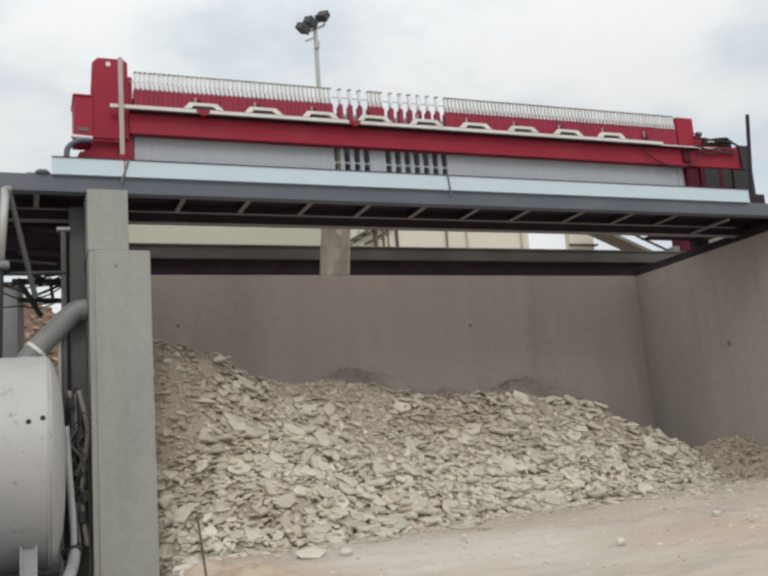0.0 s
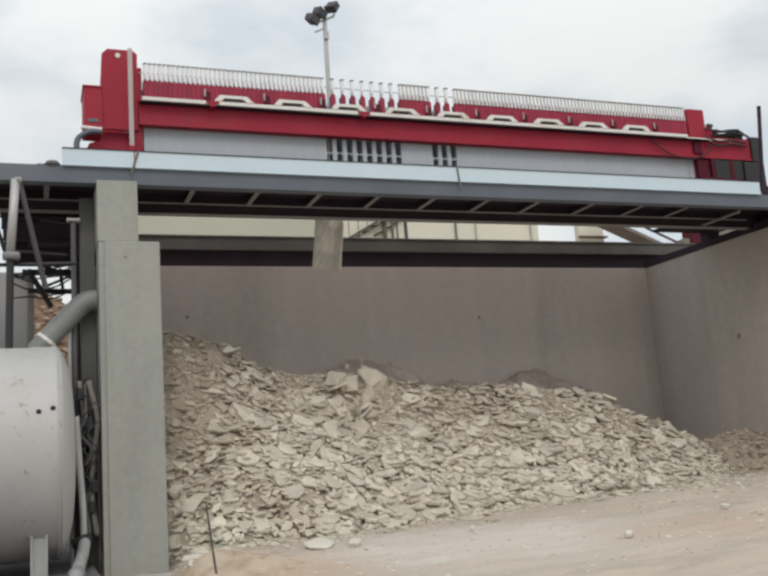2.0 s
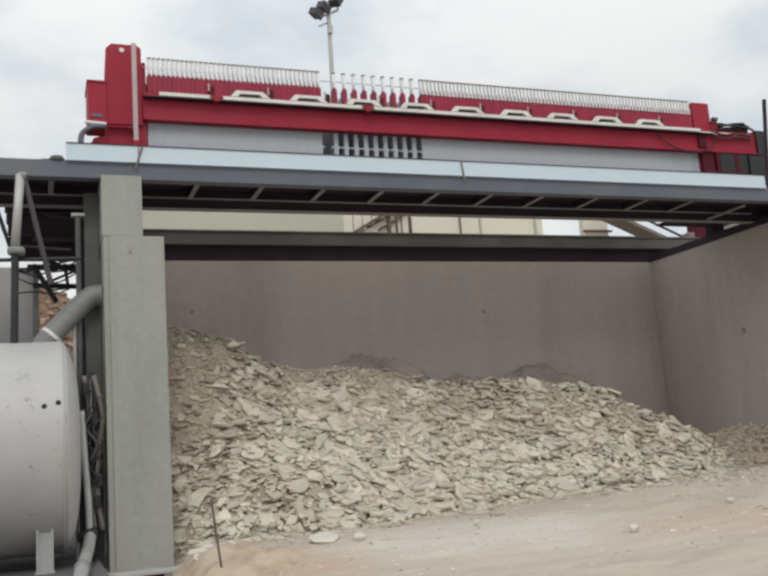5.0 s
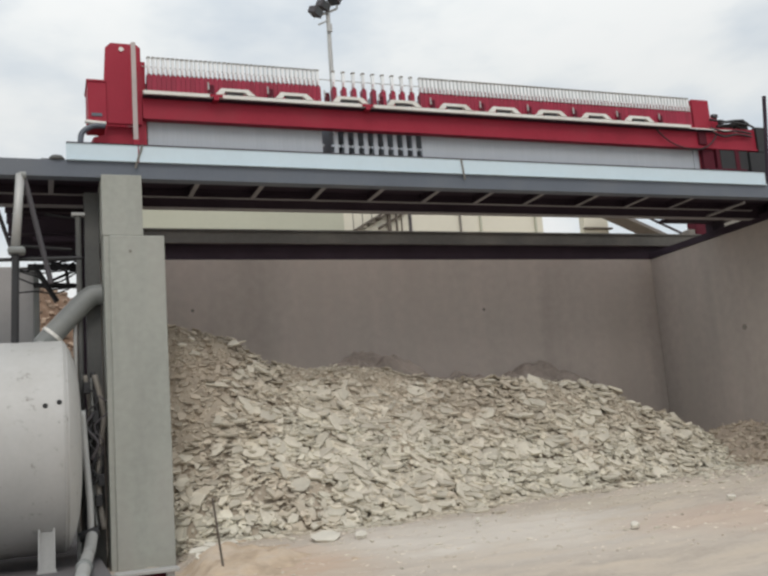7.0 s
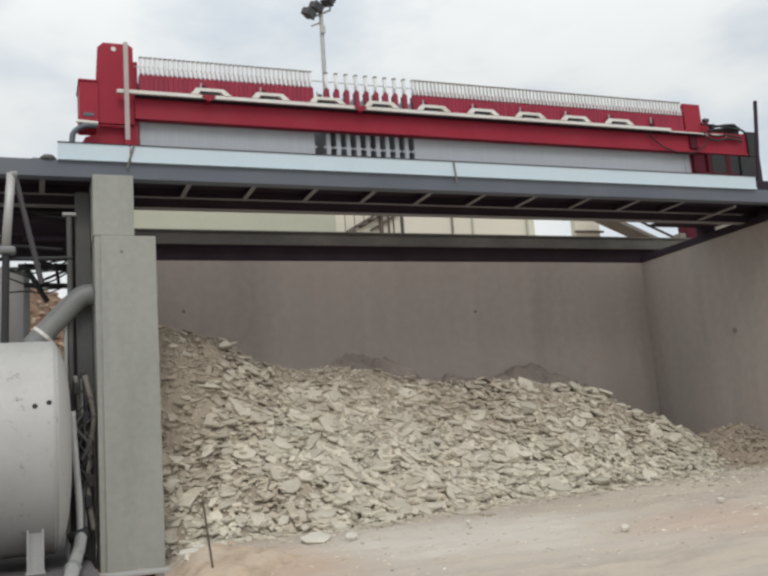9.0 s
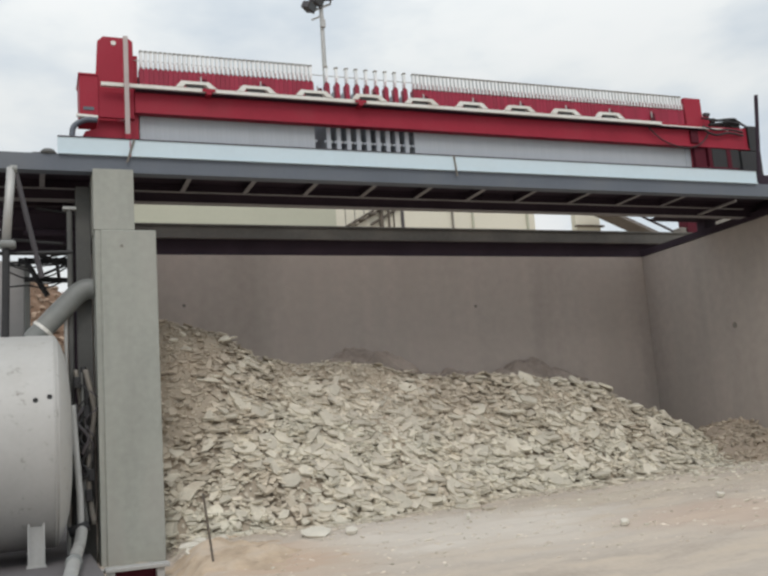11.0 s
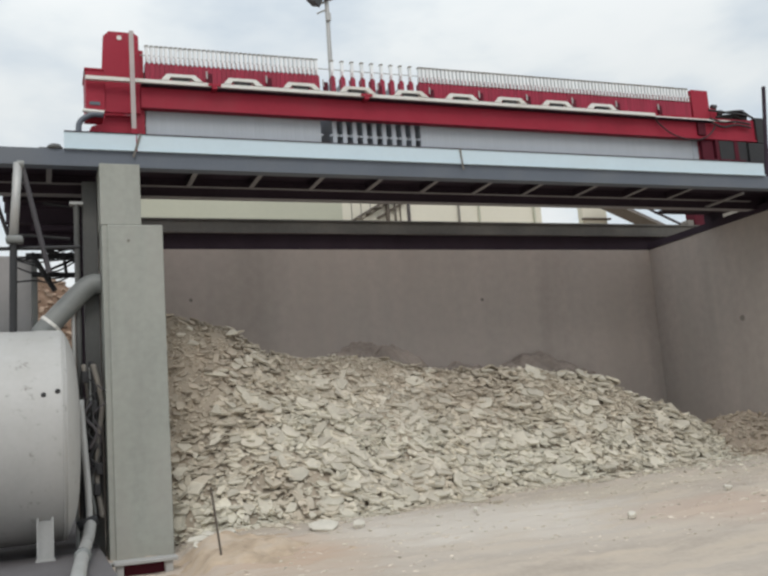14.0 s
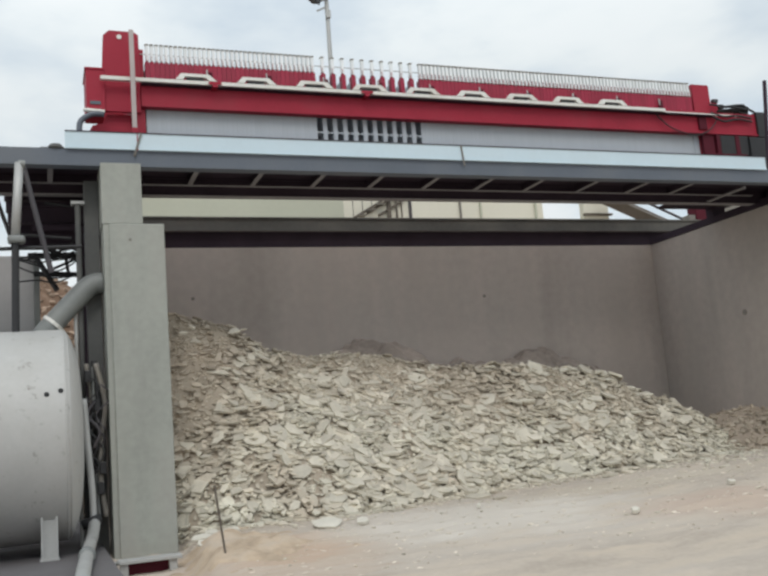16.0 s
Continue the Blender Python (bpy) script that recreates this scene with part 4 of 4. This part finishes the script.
def joined(name, specs, mat, parent=None):
    """Many pieces of (vertices, faces, pose) in one mesh."""
    vs, fs = [], []
    for v, f, m in specs:
        k = len(vs)
        vs += [tuple(m @ Vector(p)) for p in v]
        fs += [tuple(k + i for i in q) for q in f]
    me = bpy.data.meshes.new(name)
    me.from_pydata(vs, [], fs)
    me.materials.append(mat)
    ob = new(name, me)
    ob.parent = parent
    return ob


def make_heap_slabs():
    rng = random.Random(5)
    shapes = [slab_geometry(rng, 1.0, 0.15) for _ in range(24)]
    specs = []
    for _ in range(19000):
        x = rng.uniform(1.95, 15.2)
        toe = lerp_table(x, TOE)
        y = toe + (RIDGE + 0.9 - toe) * rng.random() - 0.12
        if y > RIDGE - 0.5 and rng.random() < 0.35:
            continue
        dust = dusty(x, y)
        s = rng.choice((0.05, 0.07, 0.09, 0.11, 0.14, 0.18, 0.24)) * rng.uniform(0.8, 1.2)
        s *= (1 - 0.2 * step(8, 13, x)) * (1 - 0.25 * dust)
        if s > 0.09 and rng.random() < 0.45 * dust:
            continue
        v, f = rng.choice(shapes)
        if rng.random() < 0.55:
            m = slab_pose(rng, x, y, rng.uniform(-0.07, -0.01) + 0.045 * dust, 0.15, 10)
        else:
            m = slab_pose(rng, x, y, rng.uniform(-0.06, 0.035) + 0.03 * dust, 0.75, 13)
        specs.append((v, f, m @ Matrix.Diagonal((1.25 * s, 0.95 * s, s, 1))))
    tagged(joined("slab_rubble", specs, M_CAKES, heap), kind="stuff")
    specs = []
    for _ in range(11000):
        x = rng.uniform(1.95, 15.2)
        toe = lerp_table(x, TOE)
        y = toe + (RIDGE + 0.5 - toe) * rng.random() ** 0.8
        dust = dusty(x, y)
        if dust < 0.35:
            continue
        s = rng.uniform(0.03, 0.085)
        v, f = rng.choice(shapes)
        specs.append((v, f, slab_pose(rng, x, y, 0.13 * dust - 0.115, 0.4, 16) @ Matrix.Diagonal((1.3 * s, s, 1.8 * s, 1))))
    tagged(joined("dusty_crumbs", specs, M_FINES_ROUGH, heap), kind="stuff")
    specs = []
    for k in range(4300):
        x = rng.uniform(2.0, 15.5)
        spread = 0.35 + 1.1 * step(8, 14, x)
        y = lerp_table(x, TOE) + 0.1 - abs(rng.gauss(0, spread)) if k < 3700 else rng.uniform(8.5, 16.0)
        s = rng.choice((0.03, 0.04, 0.05, 0.07, 0.1, 0.14)) * rng.uniform(0.7, 1.2) * (1 if k < 3700 else 0.6)
        v, f = rng.choice(shapes)
        specs.append((v, f, Matrix.Translation((x, y, ground_z(x, y) + 0.005)) @ pose(0, 0, 0, rng.gauss(0, 9), rng.gauss(0, 9), rng.uniform(0, 360)) @ Matrix.Scale(s, 4)))
    tagged(joined("toe_crumbs", specs, M_CAKES, heap), kind="stuff")
    specs = []
    for _ in range(260):
        x = rng.uniform(2.2, 14.5)
        y = lerp_table(x, TOE) - abs(rng.gauss(0, 0.45)) + 0.15
        v, f = rng.choice(shapes)
        specs.append((v, f, Matrix.Translation((x, y, ground_z(x, y) + 0.02)) @ pose(0, 0, 0, rng.gauss(0, 7), rng.gauss(0, 7), rng.uniform(0, 360)) @ Matrix.Scale(rng.uniform(0.12, 0.36), 4)))
    grit = []
    for _ in range(2800):
        x = rng.uniform(1.9, 15.5)
        y = rng.uniform(8.2, 16.2) if rng.random() < 0.6 else rng.uniform(12.5, 16.0)
        s = rng.uniform(0.02, 0.055) * rng.uniform(0.6, 1.3)
        v, f = rng.choice(shapes)
        grit.append((v, f, Matrix.Translation((x, y, ground_z(x, y))) @ pose(0, 0, 0, rng.gauss(0, 12), rng.gauss(0, 12), rng.uniform(-35, 35)) @ Matrix.Diagonal((1.8 * s, s, 1.0 * s, 1))))
    tagged(joined("yard_gravel", grit, M_GRAVEL), "fine tan gravel strewn over the yard", "gravel", kind="stuff")
    tagged(joined("toe_slabs", specs, M_CAKES, heap), kind="stuff")
    # larger slabs on the open slope
    meshes = []
    for _ in range(14):
        v, f = slab_geometry(rng, rng.uniform(0.20, 0.46), rng.uniform(0.035, 0.055))
        me = bpy.data.meshes.new("slab")
        me.from_pydata(v, [], f)
        me.materials.append(M_CAKE)
        meshes.append(me)
    for _ in range(295):
        x, y = 0.0, 0.0
        while x == 0.0 or (dusty(x, y) > 0.45 and rng.random() < 0.85):
            x = rng.uniform(2.1, 13.6)
            toe = lerp_table(x, TOE)
            y = toe + (RIDGE - toe) * rng.random() ** 1.3 * 0.95 + 0.05
        ob = new("slab", rng.choice(meshes))
        ob.parent = heap
        ob.matrix_basis = slab_pose(rng, x, y, 0.02, rng.choice((0.1, 0.2, 0.7)), 9)


make_heap_slabs()


def make_dust_mounds():
    def mound(cx, cy, rx, ry, h):
        return lambda x, y: -9 if math.hypot((x - cx) / rx, (y - cy) / ry) > 1 else h * (1 - math.hypot((x - cx) / rx, (y - cy) / ry) ** 1.6)
    for cx, cy, rx, ry, h, low in ((7.15, 19.85, 1.5, 1.2, 0.66, 3.0), (11.5, 19.85, 1.7, 1.2, 0.72, 2.5), (9.3, 19.9, 2.0, 1.0, 0.45, 2.6), (15.5, 17.2, 2.4, 2.6, 1.12, 0.25)):
        fm = mound(cx, cy, rx, ry, h)
        xs = [max(1.7, cx - rx) + i * (min(15.59, cx + rx) - max(1.7, cx - rx)) / 60 for i in range(61)]
        ys = [cy - ry + i * (min(19.99, cy + ry) - cy + ry) / 30 for i in range(31)]
        ob = height_sheet("dust_mound", xs, ys, lambda x, y: max(low - 0.4, low + fm(x, y) + 0.16 * noise.noise((x * 2.5, y * 2.5, 8)) + 0.11 * noise.noise((x * 6, y * 6, 3))), M_HEAPDUST if cx > 15 else M_DUST)
        tagged(ob, "brown dust drifted against the bay wall", "dust mound", "dust along the bay walls", "stuff")


make_dust_mounds()


def make_mound_crumbs():
    rng = random.Random(31)
    specs = []
    for _ in range(900):
        x, y = rng.uniform(13.5, 15.55), rng.uniform(14.9, 18.2)
        r = math.hypot((x - 15.5) / 2.4, (y - 17.2) / 2.6)
        if r > 1:
            continue
        z = 0.25 + 1.12 * (1 - r ** 1.6) + 0.16 * noise.noise((x * 2.5, y * 2.5, 8)) + 0.11 * noise.noise((x * 6, y * 6, 3))
        v, f = slab_geometry(rng, rng.uniform(0.05, 0.18), 0.03)
        specs.append((v, f, Matrix.Translation((x, y, max(z, ground_z(x, y)) + 0.01)) @ pose(0, 0, 0, 20 + rng.gauss(0, 18), rng.gauss(0, 18), rng.uniform(0, 360))))
    tagged(joined("mound_crumbs", specs, M_FINES), "tan cake crumbs scattered over the dust mound", "crumbs", kind="stuff")
    specs = []
    for _ in range(1800):
        x, y = rng.uniform(-4, 5), rng.uniform(26, 31)
        v, f = slab_geometry(rng, rng.uniform(0.06, 0.24), rng.uniform(0.05, 0.14))
        specs.append((v, f, Matrix.Translation((x, y, earth_z(x, y) + 0.03)) @ pose(0, 0, 0, rng.uniform(0, 360), rng.uniform(0, 360), 0)))
    tagged(joined("bank_rubble", specs, M_RUBBLE), "pale rubble lying on the earth bank", "rubble", kind="stuff")


make_mound_crumbs()


def sand_z(x, y):
    d = math.hypot((x - 2.3 - 0.06 * (y - 12)) / 1.2, (y - 11.8) / 2.6)
    return ground_z(x, y) - 0.07 + 0.12 * step(1, 0.3, d) + 0.09 * noise.noise((x * 1.6, y * 1.6, 2)) + 0.07 * noise.noise((x * 4.5, y * 4.5, 6)) + 0.03 * noise.noise((x * 12, y * 12, 1))


tagged(height_sheet("sand_spill", [1.2 + 0.05 * i for i in range(52)], [9.1 + 0.06 * i for i in range(90)], sand_z, M_OCHRE),
       "low spill of ochre sand at the edge of the yard", "sand", kind="stuff")


def make_loose_stones():
    rng = random.Random(11)
    for x, y, s in ((3.83, 13.0, 0.48), (4.35, 12.9, 0.28), (2.1, 13.3, 0.42), (1.98, 12.7, 0.3), (2.35, 12.9, 0.22), (2.6, 13.7, 0.34), (6.88, 9.78, 0.22), (2.45, 13.5, 0.2), (9.2, 10.7, 0.14), (6.1, 12.6, 0.12), (2.3, 13.9, 0.3)):
        v, f = slab_geometry(rng, s, 0.055)
        me = bpy.data.meshes.new("loose_slab")
        me.from_pydata(v, [], f)
        me.materials.append(M_PALE)
        ob = new("loose_slab", me)
        ob.matrix_basis = pose(x, y, ground_z(x, y) + 0.05, rng.uniform(9, 16)) @ pose(0, 0, 0, 0, 0, rng.uniform(0, 360))
        tagged(ob, "loose pale cake slab lying on the dusty ground", "slab", "loose slabs in the yard")


make_loose_stones()


# ---- filter cakes that drop from the opening plates ----
def cake_pieces(rng):
    """A square cake, broken along jagged lines: outlines in its own plane (across, up)."""
    h, cuts = 0.62, 4
    grid = [[(-h + 2 * h * a / cuts + (rng.uniform(-0.1, 0.1) if 0 < a < cuts else 0),
              -h + 2 * h * b / cuts + (rng.uniform(-0.1, 0.1) if 0 < b < cuts else 0)) for a in range(cuts + 1)] for b in range(cuts + 1)]
    return [[grid[b][a], grid[b][a + 1], grid[b + 1][a + 1], grid[b + 1][a]] for b in range(cuts) for a in range(cuts)]


RELEASES = [(-0.61, 1), (-0.29, 0), (0.36, -1), (0.79, -2), (1.38, -3), (1.85, -4), (2.35, -5), (2.9, -6)]
cakes = []


def make_cakes():
    rng = random.Random(21)
    for release, k in RELEASES:
        x = PX0 + (N0 + k) * PITCH + 0.06
        for o in cake_pieces(rng):
            cy, cz = sum(p[0] for p in o) / 4, sum(p[1] for p in o) / 4
            bm = bmesh.new()
            prism(bm, [(p[0] - cy, p[1] - cz) for p in o], "x", -0.02, 0.02, 0.006)
            ob = part("cake_piece", bm, M_DAMP)
            tagged(ob, "pale broken piece of filter cake dropping onto the heap", "cake piece", "dropping filter cake")
            cakes.append((ob, release, x, cy, cz, rng.random()))


make_cakes()


def make_crumbs():
    rng = random.Random(77)
    for release, k in RELEASES:
        for _ in range(9):
            size = rng.uniform(0.05, 0.15)
            v, f = slab_geometry(rng, size, rng.uniform(0.03, 0.05))
            me = bpy.data.meshes.new("cake_crumb")
            me.from_pydata(v, [], f)
            me.materials.append(M_DAMP)
            ob = tagged(new("cake_crumb", me), "small damp crumb broken off a dropping filter cake", "cake crumb", "dropping cake crumbs")
            crumbs.append((ob, release + rng.uniform(-0.05, 0.3), PX0 + (N0 + k) * PITCH + 0.06 + rng.uniform(-0.03, 0.03), 16.87 + rng.uniform(-0.55, 0.55), 7.1 + rng.uniform(0, 1.1)))


crumbs = []
make_crumbs()

BAR = [(0, -0.74), (0.5, -0.69), (1, -0.57), (1.5, -0.44), (2, -0.35), (2.5, -0.22), (3, -0.12), (3.5, -0.01), (3.8, 0.0), (4.2, -0.03), (5.2, -0.14), (6.5, -0.30), (7, -0.39), (7.5, -0.47),
       (8, -0.57), (8.5, -0.64), (9, -0.71), (10.2, -0.88), (11.5, -1.06), (12, -1.14), (12.5, -1.19), (13, -1.25), (13.5, -1.32), (14, -1.35), (14.5, -1.36), (15, -1.29), (15.5, -1.2), (16, -1.1)]


def rng_of(release):
    return random.Random(int(release * 100) + 500)


def motions():
    walk(shifter, [(t, pose(x, 0, 0)) for t, x in BAR])
    times = sorted({0.0, 16.0, *[v for e in EVENTS for v in e], *LAST})
    for i in range(N0 - 7, N0 + 13):
        walk(plates[i], [(t, pose(plate_x(i, t), 0, 0)) for t in times])
    for n, (ob, release, x, cy, cz, luck) in enumerate(cakes):
        rng = random.Random(100 + n)
        y0, z0 = 16.87, 7.70
        lean, swing = 6 + 14 * rng_of(release).random(), 9
        rest_x, rest_y = x + rng.uniform(-0.8, 2.2), 16.0 + rng.uniform(-1.0, 0.95)
        rest = slab_pose(rng, rest_x, rest_y, -0.035, 0.2, 9) @ pose(0, 0, 0, 0, 90, 0)
        tumble = [rng.uniform(-110, 110) for _ in range(3)]
        drift = Vector((rng.uniform(-0.35, 0.35), rng.uniform(-0.5, 0.1), 0))
        rows, t, m = [], 0.0, None
        for j in range(0, 61):
            t = round(0.1 * j, 1)
            dt = max(0.0, t - release)
            turn, loose = min(1, dt / 0.5), max(0.0, dt - 0.6)
            spin = pose(0, 0, 0, lean * turn, 0, swing * turn)
            m = Matrix.Translation(Vector((x, y0, z0 - 4.9 * dt * dt)) + drift * loose) @ spin @ Matrix.Translation((0, cy, cz)) @ pose(0, 0, 0, *[loose * a for a in tumble])
            low = pile_z(m.translation.x, m.translation.y) + 0.1
            if m.translation.z < low:
                m.translation.z = low
                break
            rows.append((t, m))
        rows.append((t, m))
        mid = m.lerp(rest, 0.5)
        mid.translation.z = pile_z(mid.translation.x, mid.translation.y) + 0.12 + 0.15 * luck
        rows += [(t + 0.2, mid), (t + 0.5, rest), (16.0, rest)]
        walk(ob, rows)
    for n, (ob, release, x, y, z) in enumerate(crumbs):
        rng = random.Random(900 + n)
        spin, drift = [rng.uniform(-300, 300) for _ in range(3)], rng.uniform(-0.15, 0.35)
        rest = slab_pose(rng, x + rng.uniform(-0.3, 0.9), 16.0 + rng.uniform(-0.9, 0.8), 0.0, 0.2, 15)
        rows, t, m = [], 0.0, None
        for j in range(0, 61):
            t = round(0.1 * j, 1)
            dt = max(0.0, t - release)
            m = Matrix.Translation((x + drift * dt, y, z - 4.9 * dt * dt)) @ pose(0, 0, 0, *[a * dt for a in spin])
            low = pile_z(m.translation.x, m.translation.y) + 0.05
            if m.translation.z < low:
                m.translation.z = low
                break
            rows.append((t, m))
        walk(ob, rows + [(t, m), (t + 0.35, rest), (16.0, rest)])


motions()
